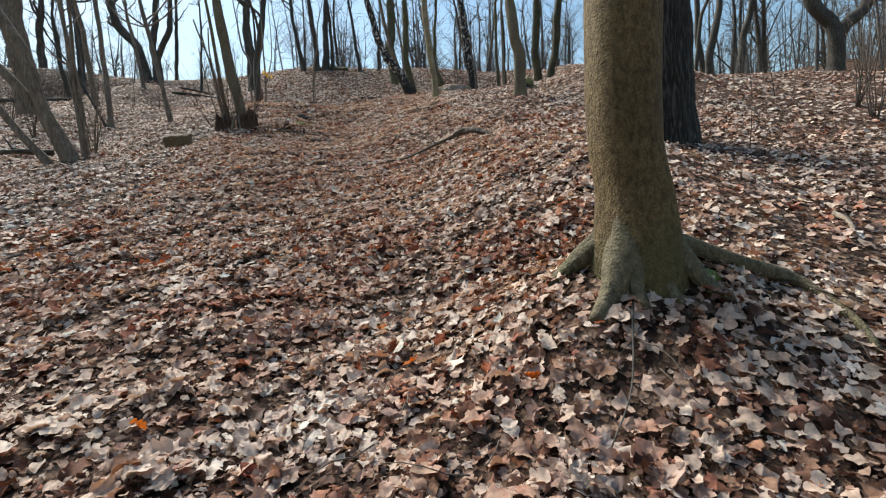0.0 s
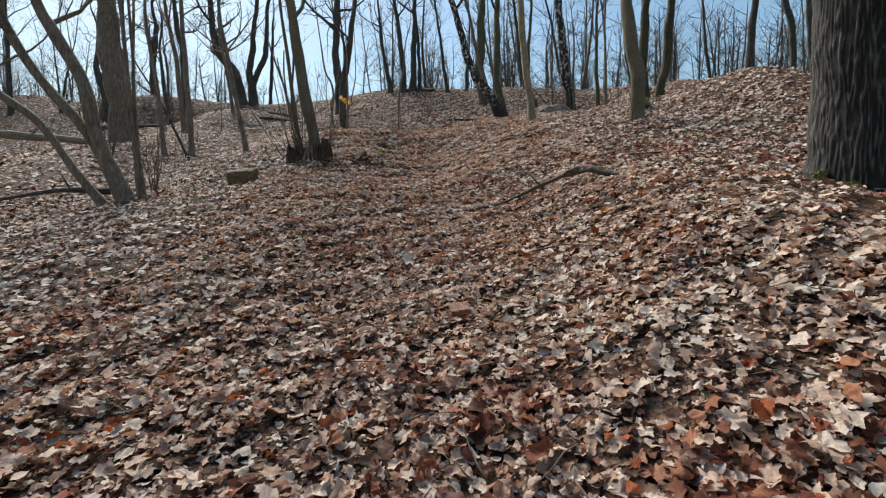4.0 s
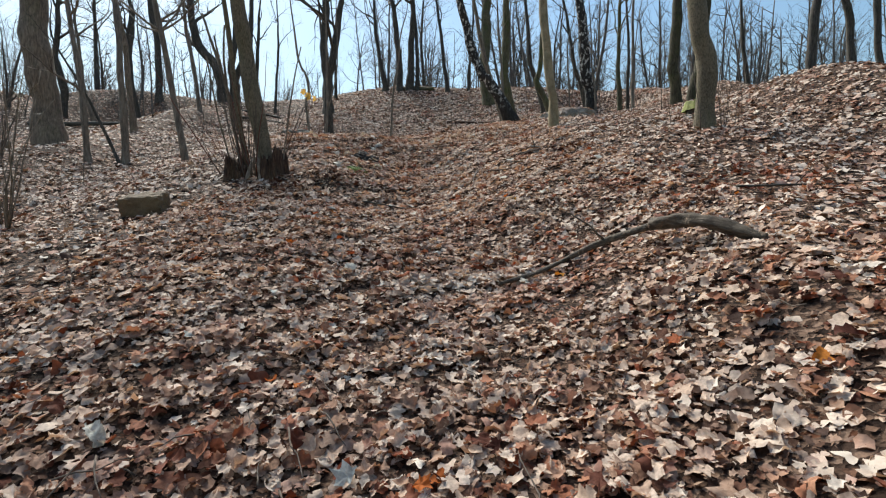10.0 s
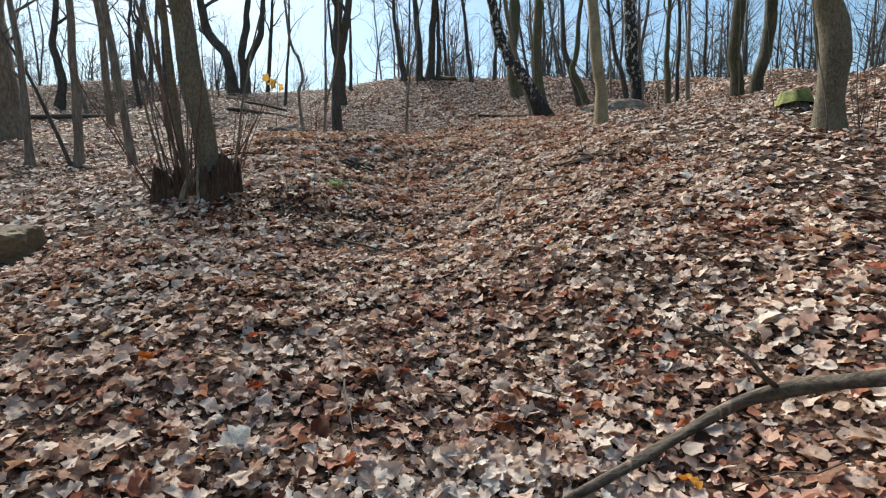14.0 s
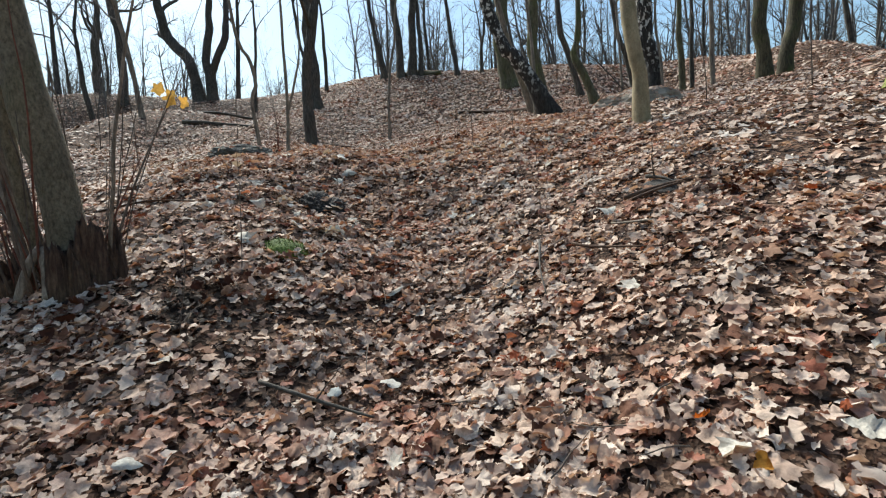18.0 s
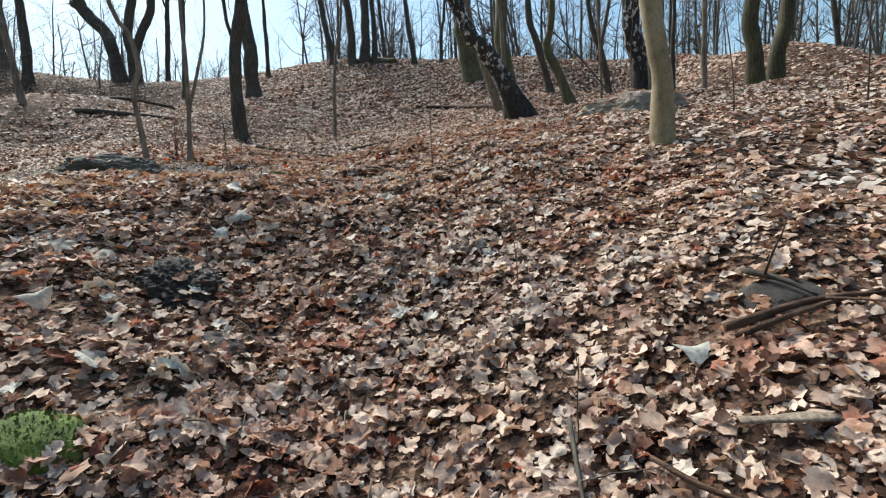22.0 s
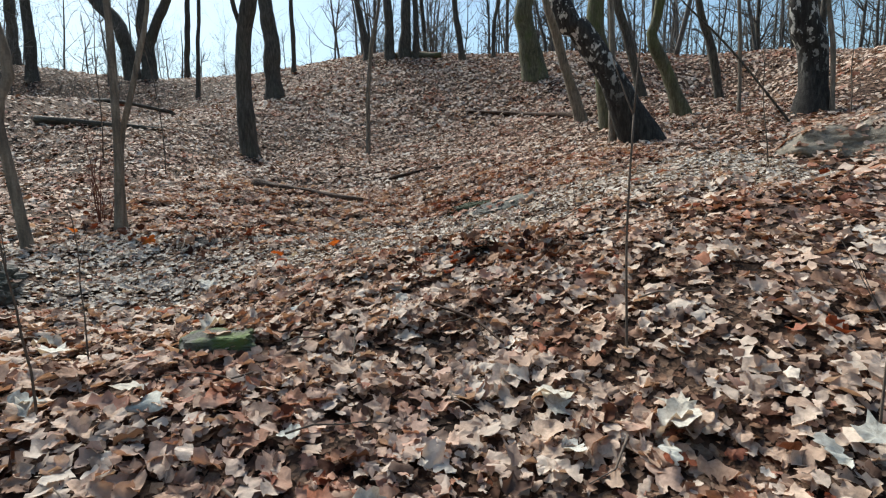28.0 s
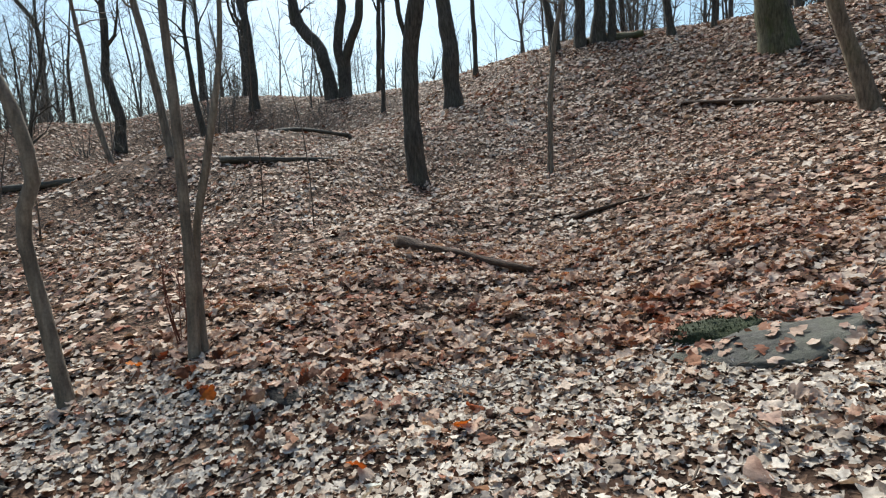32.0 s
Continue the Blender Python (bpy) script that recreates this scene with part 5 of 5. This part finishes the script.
rock("stone", "small mossy green stone with a flat top", -4.24, 18.0, (0.32, 0.22, 0.1), rock_moss, 21, 25, 0.35, 0.55, cover=3)
TUFTED.append(rock("moss_patch", "bright green moss cushion among the leaves", -3.63, 14.08, (0.4, 0.3, 0.13), moss_mat, 23, 0, 0.5, category="moss"))
TUFTED.append(rock("moss_patch", "yellow-green moss cushion at the foot of an oak", 2.99, 8.44, (0.15, 0.12, 0.22), moss_pale, 33, 0, 0.5, category="moss"))
TUFTED.append(rock("moss_patch", "yellow-green moss cushion at the foot of an oak", 3.18, 8.16, (0.15, 0.11, 0.1), moss_pale, 34, 0, 0.45, category="moss"))
rock("moss_patch", "small moss cushion under a beech root", 1.35, 2.6, (0.16, 0.12, 0.06), moss_mat, 25, 0, 0.3, category="moss")
rock("earth_clod", "bare dark earth showing where leaves are scraped away", -3.35, 19.42, (0.34, 0.22, 0.18), earth_mat, 27, 0, 0.72, category="earth", cover=6, detail=5, rough=3.0)
rock("earth_clod", "bare dark earth showing where leaves are scraped away", -3.0, 19.35, (0.3, 0.24, 0.16), earth_mat, 28, 0, 0.72, category="earth", cover=6, detail=5, rough=3.0)
rock("earth_clod", "bare dark earth showing where leaves are scraped away", -4.12, 19.6, (0.16, 0.14, 0.12), earth_mat, 29, 0, 0.6, category="earth", cover=3)
rock("earth_clod", "flat patch of bare dark earth", -5.6, 20.0, (0.3, 0.16, 0.1), earth_mat, 30, 0, 0.6, category="earth", cover=14)
rock("earth_clod", "flat patch of bare dark earth", -0.45, 14.85, (0.4, 0.3, 0.1), earth_mat, 32, 0, 0.55, category="earth", cover=8)
mossy = thing("stump", "low round stump thick with green moss", "stump", (3.05, 17.35, h1(3.05, 17.35)))
part("stump", jagged(np.random.default_rng(5), 0.2, 0.34, lump=0.08), bark_dark, mossy)
part("moss", jagged(np.random.default_rng(6), 0.215, 0.13, lump=0.1), moss_pale, mossy, "cushion of green moss").location.z = 0.24

# ---- leaves ----
_waves = np.random.default_rng(91).uniform(0, 6.28, (2, 9))


def patchy(x, y, size):
    """An even mix of rises (1) and gaps (-1), about size metres apart."""
    out = 0.0
    for k in range(9):
        f = 2 * np.pi / size * (0.6 + 0.11 * k)
        out = out + np.sin(f * (x * math.cos(_waves[0, k]) + y * math.sin(_waves[0, k])) + 3 * _waves[1, k])
    return np.clip(out / 2.6, -1, 1)


def strewn(rng, x, y, shapes, lo, hi, tilt, lift):
    """Leaves lying on the ground at x, y: one array of places and one of faces."""
    n = normals(x, y)
    n = n + rng.normal(0, tilt, n.shape) * (1, 1, 0.3)
    n /= np.linalg.norm(n, axis=1, keepdims=True)
    a = rng.uniform(0, 2 * np.pi, len(x))
    u = np.stack([np.cos(a), np.sin(a), np.zeros_like(a)], -1)
    u -= n * (u * n).sum(1, keepdims=True)
    u /= np.linalg.norm(u, axis=1, keepdims=True)
    w = np.cross(n, u)
    size = lo + (hi - lo) * rng.uniform(0, 1, len(x)) ** 1.9
    at = np.stack([x, y, height(x, y) + lift * rng.uniform(0.1, 1, len(x)) * (0.55 + 0.45 * patchy(x, y, 0.55)) + size * 0.05], -1)
    kind = rng.integers(0, len(shapes), len(x))
    vs, fs, off = [], [], 0
    for k, (v, f) in enumerate(shapes):
        m = kind == k
        c = int(m.sum())
        if not c:
            continue
        s = size[m][:, None, None]
        p = at[m][:, None] + s * (v[None, :, :1] * u[m][:, None] + v[None, :, 1:2] * w[m][:, None] + v[None, :, 2:] * n[m][:, None])
        vs.append(p.reshape(-1, 3))
        fs.append((f[None] + (np.arange(c) * len(v))[:, None, None] + off).reshape(-1, 3))
        off += c * len(v)
    return np.concatenate(vs), np.concatenate(fs)


rng = np.random.default_rng(7)
best_shapes = [oak_leaf(rng, 4, 13, 1.3) for _ in range(9)] + [oak_leaf(rng, 3, 10, 1.5) for _ in range(9)] + [maple_leaf(rng, True, False, 1.2) for _ in range(4)] + [maple_leaf(rng, True, True, 1.4) for _ in range(4)] + [leaf_shape(rng, 3, 14, 0.75, 7, 1.3) for _ in range(7)]
fine_shapes = [oak_leaf(rng, 3, 7, 1.3) for _ in range(10)] + [maple_leaf(rng, False, False, 1.2) for _ in range(5)] + [leaf_shape(rng, 2, 10, 0.66) for _ in range(4)]
mid_shapes = [leaf_shape(rng, 5, 9, 0.9) for _ in range(5)] + [leaf_shape(rng, 3, 8, 0.6) for _ in range(6)]
far_shapes = [leaf_shape(rng, 3, 5, 0.75) for _ in range(8)]
WALKED_X, WALKED_Y = (0.0, -0.2, -0.7, -0.8, -1.6, -1.9, -2.7, -3.3, -4.2), (0, 1.5, 3.5, 6, 9.2, 12.5, 15.5, 18, 21)


def off_path(x, y):
    return np.abs(x - np.interp(y, WALKED_Y, WALKED_X))


def on_track(x, y):
    """How far a place lies from the trodden track that crosses the slope high up."""
    return 0.52 * np.abs(y - np.interp(x, (-9, -6.3, -5.5, -5.0, -4.35, -3.6, -2.9, -1.5, 1), (17.4, 19.05, 19.35, 19.6, 19.95, 20.35, 20.65, 20.95, 21.1)) + 0.1 * np.sin(1.7 * x))


BARE = [(-3.7, 15.4, 0.3), (0.6, 21.7, 0.9), (-6.55, 18.45, 0.45), (-3.3, 21.2, 0.4), (-3.1, 19.55, 0.42), (-3.8, 13.15, 0.45), (-0.45, 14.85, 0.3), (-3.28, 15.16, 0.25), (0.95, 3.65, 0.5), (0.4, 8.65, 0.38), (-1.5, 4.2, 0.25), (0.83, 8.4, 0.4), (-2.7, 10.2, 0.3), (-1.03, 10.9, 0.25), (-0.5, 11.5, 0.3), (-2.0, 11.7, 0.18), (-2.9, 13.3, 0.22), (-3.45, 13.05, 0.45), (-3.2, 19.2, 0.3)]  # patches of bare earth: x, y, radius
RUSSET = [(1.0, 3.9, 0.3, 16), (0.35, 4.2, 0.3, 12), (-0.6, 10.6, 0.35, 14), (-1.6, 13.2, 0.3, 14), (-0.4, 12.2, 0.35, 12), (-2.2, 16.2, 0.3, 10), (-3.2, 19.1, 0.25, 12), (0.3, 2.6, 0.35, 14), (-6.2, 20.0, 0.35, 14), (-2.0, 4.6, 0.4, 10)]  # drifts of russet leaves: x, y, spread, count


def kept(x, y, rng):
    m = np.ones(len(x), bool)
    for bx, by, br in BARE:
        d = np.hypot(x - bx, y - by) / br
        m &= (d > 1) | (rng.uniform(0, 1, len(x)) < 0.13 + 0.72 * d)
    return m


def scatter(rng, x0, x1, y0, y1, density):
    n = int((x1 - x0) * (y1 - y0) * density)
    x, y = rng.uniform(x0, x1, n), rng.uniform(y0, y1, n)
    m = kept(x, y, rng) & (rng.uniform(0, 1, n) < 0.76 + 0.26 * patchy(x, y, 0.55) + 0.12 * patchy(x, y, 2.3))
    return x[m], y[m]


def litter(name, label, x, y, shapes, lo, hi, tilt, lift, material, rng):
    v, f = strewn(rng, x, y, shapes, lo, hi, tilt, lift)
    ob = thing(name, label, "leaves", kind="stuff", data=mesh_from(name, v, f, True))
    ob.data.materials.append(material)
    return ob


x, y = scatter(rng, -7.5, 4.5, -1.5, 24, 860)
away = off_path(x, y) + rng.normal(0, 0.15, len(x))
track = (on_track(x, y) < 0.42 + 0.1 * patchy(x, y, 0.8)) & (x > -8.5) & (x < -0.5) & (rng.uniform(0, 1, len(x)) < 0.92)
m = (away < 1.05) & ~track
leaf_litter = litter("leaf_litter", "dry curled brown, russet and bleached fallen leaves covering the slope", x[m], y[m], best_shapes, 0.04, 0.14, 0.26, 0.065, leaf_mat, rng)
m = (away >= 1.05) & (away < 3.1) & ~track & (rng.uniform(0, 1, len(x)) < 0.84)
litter("leaf_litter", "dry brown and tan fallen leaves beside the gully", x[m], y[m], fine_shapes, 0.04, 0.135, 0.26, 0.065, leaf_mat, rng)
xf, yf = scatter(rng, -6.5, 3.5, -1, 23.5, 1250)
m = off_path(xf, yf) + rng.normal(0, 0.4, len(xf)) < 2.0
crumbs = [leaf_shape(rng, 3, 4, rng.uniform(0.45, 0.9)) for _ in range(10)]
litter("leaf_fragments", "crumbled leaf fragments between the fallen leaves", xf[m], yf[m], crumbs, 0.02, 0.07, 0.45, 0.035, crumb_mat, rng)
x2, y2 = scatter(rng, -13, 9, -3, 31, 250)
away = off_path(x2, y2) + rng.normal(0, 0.5, len(x2))
m = ((away >= 3.1) | (y2 > 23.9) | (y2 < -1.4)) & (away < 8.5) & ~((on_track(x2, y2) < 0.5) & (x2 > -8.5) & (x2 < -0.5))
litter("leaf_litter", "dry brown fallen leaves spread up the hillside", x2[m], y2[m], mid_shapes, 0.06, 0.155, 0.28, 0.06, far_leaf_mat, rng)
x3, y3 = scatter(rng, -38, 28, -9, 44, 66)
away = off_path(x3, y3) + rng.normal(0, 0.8, len(x3))
edge = np.minimum(np.minimum(x3 + 38, 28 - x3), np.minimum(y3 + 9, 52 - y3)) / 7
m = ((away >= 8.5) | (y3 > 30) | (y3 < -2.5)) & (rng.uniform(0, 1, len(x3)) < edge)
litter("leaf_litter", "brown leaf carpet on the far bank and ridge", x3[m], y3[m], far_shapes, 0.11, 0.21, 0.28, 0.05, far_leaf_mat, rng)
x4, y4 = scatter(rng, -14, 7, 30.5, 41, 90)
litter("leaf_litter", "brown leaf carpet on the far bank and ridge", x4, y4, far_shapes, 0.1, 0.24, 0.45, 0.09, far_leaf_mat, rng)
xt, yt = scatter(rng, -10, 2.5, 16.5, 23.5, 1500)
m = (on_track(xt, yt) < 0.4 + 0.4 * rng.uniform(0, 1, len(xt)) ** 2) & (xt > -8.7) & (xt < -0.3)
litter("trodden_leaves", "flattened pale grey-brown leaves on a trodden track", xt[m], yt[m], fine_shapes, 0.03, 0.095, 0.16, 0.025, trodden_mat, rng)

heap_mat = leaf_material("heaped_leaves", ((0.0, (0.025, 0.011, 0.008)), (0.3, (0.075, 0.03, 0.018)), (0.55, (0.16, 0.065, 0.036)), (0.8, (0.32, 0.2, 0.13)), (1.0, (0.52, 0.41, 0.32))), 0.12)
for hx, hy, hr, count in ((-2.95, 19.2, 0.2, 85), (-2.68, 19.15, 0.14, 45), (-3.35, 19.3, 0.12, 30), (0.05, 14.5, 0.25, 80), (-1.3, 17.36, 0.16, 50), (0.75, 3.7, 0.25, 70), (-3.75, 13.4, 0.25, 80), (-4.3, 12.75, 0.2, 50), (-5.5, 19.9, 0.2, 50), (-6.6, 20.0, 0.2, 50), (0.2, 8.6, 0.3, 70)):
    hx, hy = rng.normal(hx, hr, count), rng.normal(hy, hr * 0.7, count)
    litter("leaf_heap", "heap of curled russet and dark brown leaves on the slope", hx, hy, best_shapes, 0.05, 0.13, 0.75, 0.14, heap_mat, rng)

# dark leaves, blackened further: the hollows' shadow is put into their colour
hollow_mat = leaf_material("hollow_shade_leaves", ((0.0, (0.012, 0.009, 0.007)), (0.5, (0.035, 0.024, 0.018)), (0.85, (0.08, 0.055, 0.04)), (1.0, (0.2, 0.15, 0.11))), 0.05)
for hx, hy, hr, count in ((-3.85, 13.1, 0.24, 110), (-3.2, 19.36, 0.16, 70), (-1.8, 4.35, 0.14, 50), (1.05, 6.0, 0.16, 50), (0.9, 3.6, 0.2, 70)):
    litter("leaf_heap", "blackish leaves coloured with the shade of a hollow", rng.normal(hx, hr, count), rng.normal(hy, hr * 0.6, count), best_shapes, 0.05, 0.12, 0.4, 0.06, hollow_mat, rng)
drift_mat = leaf_material("russet_drift", ((0.0, (0.06, 0.018, 0.012)), (0.3, (0.17, 0.06, 0.035)), (0.6, (0.28, 0.11, 0.062)), (0.85, (0.4, 0.2, 0.125)), (1.0, (0.52, 0.36, 0.27))), 0.25)
for hx, hy, hr, count in ((-4.06, 5.31, 0.4, 90), (-3.5, 4.7, 0.35, 70), (1.2, 4.25, 0.3, 80), (0.5, 4.05, 0.3, 60), (-0.75, 4.35, 0.3, 60), (0.72, 6.6, 0.35, 70), (-1.15, 4.95, 0.25, 45), (-2.8, 4.05, 0.3, 50), (-0.7, 7.3, 0.4, 90), (1.1, 8.2, 0.45, 110), (-3.4, 7.5, 0.5, 90), (1.6, 11.5, 0.7, 130), (-2.2, 7.8, 0.3, 40), (3.3, 10.8, 0.8, 130)):
    litter("leaf_drift", "loose drift of russet leaves on the slope", rng.normal(hx, hr, 3 * count // 2), rng.normal(hy, hr, 3 * count // 2), best_shapes, 0.05, 0.14, 0.4, 0.11, drift_mat, rng)

# single leaves that catch the eye along the walk
def leaf_meshes(shapes, material, size):
    out = []
    for v, f in shapes:
        me = mesh_from("leaf", v * size, f, True)
        me.materials.append(material)
        out.append(me)
    return out


def lay(me, x, y, rng, scale=1.0, up=0.03, tilt=0.3, label=""):
    n = normals(np.array([x]), np.array([y]))[0] + rng.normal(0, tilt, 3) * (1, 1, 0.2)
    ob = new("leaf", me)
    ob.matrix_world = Matrix.Translation((x, y, h1(x, y) + up)) @ Vector((0, 0, 1)).rotation_difference(Vector(n).normalized()).to_matrix().to_4x4() @ pose(0, 0, 0, 0, 0, rng.uniform(0, 360)) @ Matrix.Scale(scale, 4)
    ob.parent = leaf_litter
    return tagged(ob, label) if label else ob


orange, pale, russet = (leaf_meshes([maple_leaf(rng, curl=1.7) for _ in range(3)] + [leaf_shape(rng, 3, 16, 0.8, 8, 1.5) for _ in range(2)] + [oak_leaf(rng, 4, 13, 1.5) for _ in range(3)], mt, 0.14) for mt in (orange_mat, pale_mat, red_mat))
for x, y in ((-0.41, 3.26), (-0.18, 2.68), (0.38, 2.19), (-1.99, 6.03), (-1.11, 7.37), (-3.55, 4.51), (-2.52, 4.94), (-1.35, 2.15), (-2.12, 7.93), (-1.98, 7.93), (-0.44, 9.88), (-1.18, 7.33), (1.35, 10.16),
             (-3.0, 10.06), (1.39, 10.89), (-0.95, 12.16), (-3.14, 11.65), (-0.84, 11.91), (-4.76, 19.64), (-4.47, 20.14), (-6.68, 19.75), (-5.97, 19.78), (-4.66, 22.58), (0.6, 7.89)):
    lay(orange[rng.integers(8)], x, y, rng, rng.uniform(0.55, 0.95), 0.05, 0.45, "orange fallen maple leaf")
for x, y in ((-1.5, 7.37), (-1.35, 7.05), (-2.67, 6.8), (-2.59, 6.96), (-2.74, 17.78), (-2.36, 17.64), (-4.95, 17.84), (-2.7, 17.51), (-4.46, 17.27), (-1.35, 16.38), (-2.64, 16.37), (-1.97, 17.45), (-2.41, 17.48), (-1.3, 17.54), (-3.88, 14.91),
             (-2.28, 15.59), (-1.12, 15.79), (-2.51, 15.24), (-3.34, 15.07), (-2.19, 15.34), (-1.38, 16.33), (-0.95, 14.58), (-3.3, 14.1), (-2.63, 13.81), (-1.7, 10.9), (0.1, 5.1), (0.4, 5.3), (-0.2, 12.4), (-0.9, 12.0)):
    lay(pale[rng.integers(8)], x, y, rng, rng.uniform(0.75, 1.2), 0.05, 0.35, "bleached pale fallen leaf")
for x, y in ((-4.42, 17.04), (-1.85, 17.47), (-2.33, 17.63), (-2.75, 16.98), (-3.02, 16.88), (-2.75, 17.69), (-2.37, 17.59), (-4.77, 17.68), (-3.41, 15.08), (-2.38, 15.37), (-1.31, 16.94), (-2.28, 9.71), (-0.74, 9.73), (-3.58, 12.55), (-2.37, 12.76), (-1.0, 13.25), (-2.69, 7.36), (0.39, 13.28), (-0.47, 11.98)):
    lay(pale[rng.integers(8)], x, y, rng, rng.uniform(0.95, 1.3), 0.07, 0.3, "large bleached pale leaf")
scraps = leaf_meshes([leaf_shape(rng, 3, 16, 0.8, 8, 1.6) for _ in range(6)], pale_mat, 0.13)
for x, y, size in ((-4.1, 16.71, 1.75), (-1.93, 17.2, 1.35), (-2.35, 17.56, 1.2), (-2.76, 17.74, 1.3), (-2.73, 16.84, 1.25), (-1.16, 17.53, 1.2), (-1.44, 7.08, 1.0), (-1.19, 6.65, 1.1), (-2.9, 16.2, 1.0)):
    lay(scraps[rng.integers(6)], x, y, rng, size, 0.09, 0.25, "large crumpled blue-white bleached leaf")
for k in range(34):
    y = rng.uniform(13.8, 19.2)
    lay(pale[rng.integers(8)], float(np.interp(y, WALKED_Y, WALKED_X)) - rng.uniform(0.9, 2.9), y, rng, rng.uniform(0.8, 1.5), 0.06, 0.3, "bleached pale fallen leaf")
for k in range(36):
    y = rng.uniform(2.5, 22)
    lay(pale[rng.integers(8)], float(np.interp(y, WALKED_Y, WALKED_X)) + rng.normal(0, 1.3), y, rng, rng.uniform(0.5, 1.0), 0.06, 0.35, "bleached pale fallen leaf")
for cx, cy, s, n in RUSSET:
    for k in range(n):
        lay(russet[rng.integers(8)], rng.normal(cx, s), rng.normal(cy, s), rng, rng.uniform(0.4, 0.8), 0.05, 0.5)
for k in range(40):
    y = rng.uniform(1.6, 19.5)
    lay(russet[rng.integers(8)], float(np.interp(y, WALKED_Y, WALKED_X)) + rng.normal(0.3, 1.1), y + 1.2, rng, rng.uniform(0.6, 1.0), 0.045, 0.5)
sticks = Tubes()
for k in range(420):
    y = rng.uniform(0.8, 23)
    x = float(np.interp(y, WALKED_Y, WALKED_X)) + rng.normal(0, 2.2)
    p = branch_path(rng, (x, y, 0), (*rng.normal(0, 1, 2), 0), rng.uniform(0.1, 0.4), 4, 0, 0.2)
    p[:, 2] = height(p[:, 0], p[:, 1]) + rng.uniform(0.05, 0.1) + rng.normal(0, 0.012, 5)
    sticks.add(p, np.linspace(0.005, 0.002, 5), 4)
twig_litter = thing("twig_litter", "thin broken twigs scattered over the leaves", "twigs", kind="stuff", data=sticks.mesh("twig_litter"))
twig_litter.data.materials.append(twig_mat)


# leaves lying on the stones
for ob, count in COVERED:
    me = ob.data
    where = ob.matrix_world.copy()
    tree_of = BVHTree.FromPolygons([where @ v.co for v in me.vertices], [tuple(p.vertices) for p in me.polygons])
    c, half = where.translation, max(v.co.xy.length for v in me.vertices)
    vs, fs, off = [], [], 0
    for k in range(count):
        px, py = c.x + rng.uniform(-1, 1) * half, c.y + rng.uniform(-1, 1) * half
        hit, n, _, _ = tree_of.ray_cast(Vector((px, py, c.z + 3)), Vector((0, 0, -1)))
        if hit is None or n.z < 0.35 or hit.z < h1(px, py) + 0.01:
            continue
        v, f = fine_shapes[rng.integers(len(fine_shapes))]
        turn = np.array((Vector((0, 0, 1)).rotation_difference((n + Vector(rng.normal(0, 0.15, 3))).normalized()).to_matrix() @ Euler((0, 0, rng.uniform(0, 6.28))).to_matrix()))
        vs.append((v * (1, 1, 0.6) * rng.uniform(0.05, 0.12)) @ turn.T + np.array(hit) + (0, 0, 0.012))
        fs.append(f + off)
        off += len(v)
    if vs:
        cover = thing("stone_leaves", "dry leaves lying over a stone", "leaves", kind="stuff", data=tri_mesh("stone_leaves", vs, fs))
        cover.data.materials.append(leaf_mat)

for ob in TUFTED:
    rr = np.random.default_rng(3)
    vs, fs, off = [], [], 0
    for v in ob.data.vertices:
        if v.normal.z < 0.1:
            continue
        for k in range(2):
            lv, lf = leaf_shape(rr, 2, 5, 0.45)
            turn = np.array(Euler((rr.uniform(0.6, 1.5), 0, rr.uniform(0, 6.28))).to_matrix())
            vs.append((lv * rr.uniform(0.012, 0.03)) @ turn.T + np.array(v.co) + rr.normal(0, 0.006, 3) + (0, 0, 0.006))
            fs.append(lf + off)
            off += len(lv)
    tagged(part("moss_frond", tri_mesh("moss_frond", vs, fs), ob.data.materials[0], ob), kind="stuff")
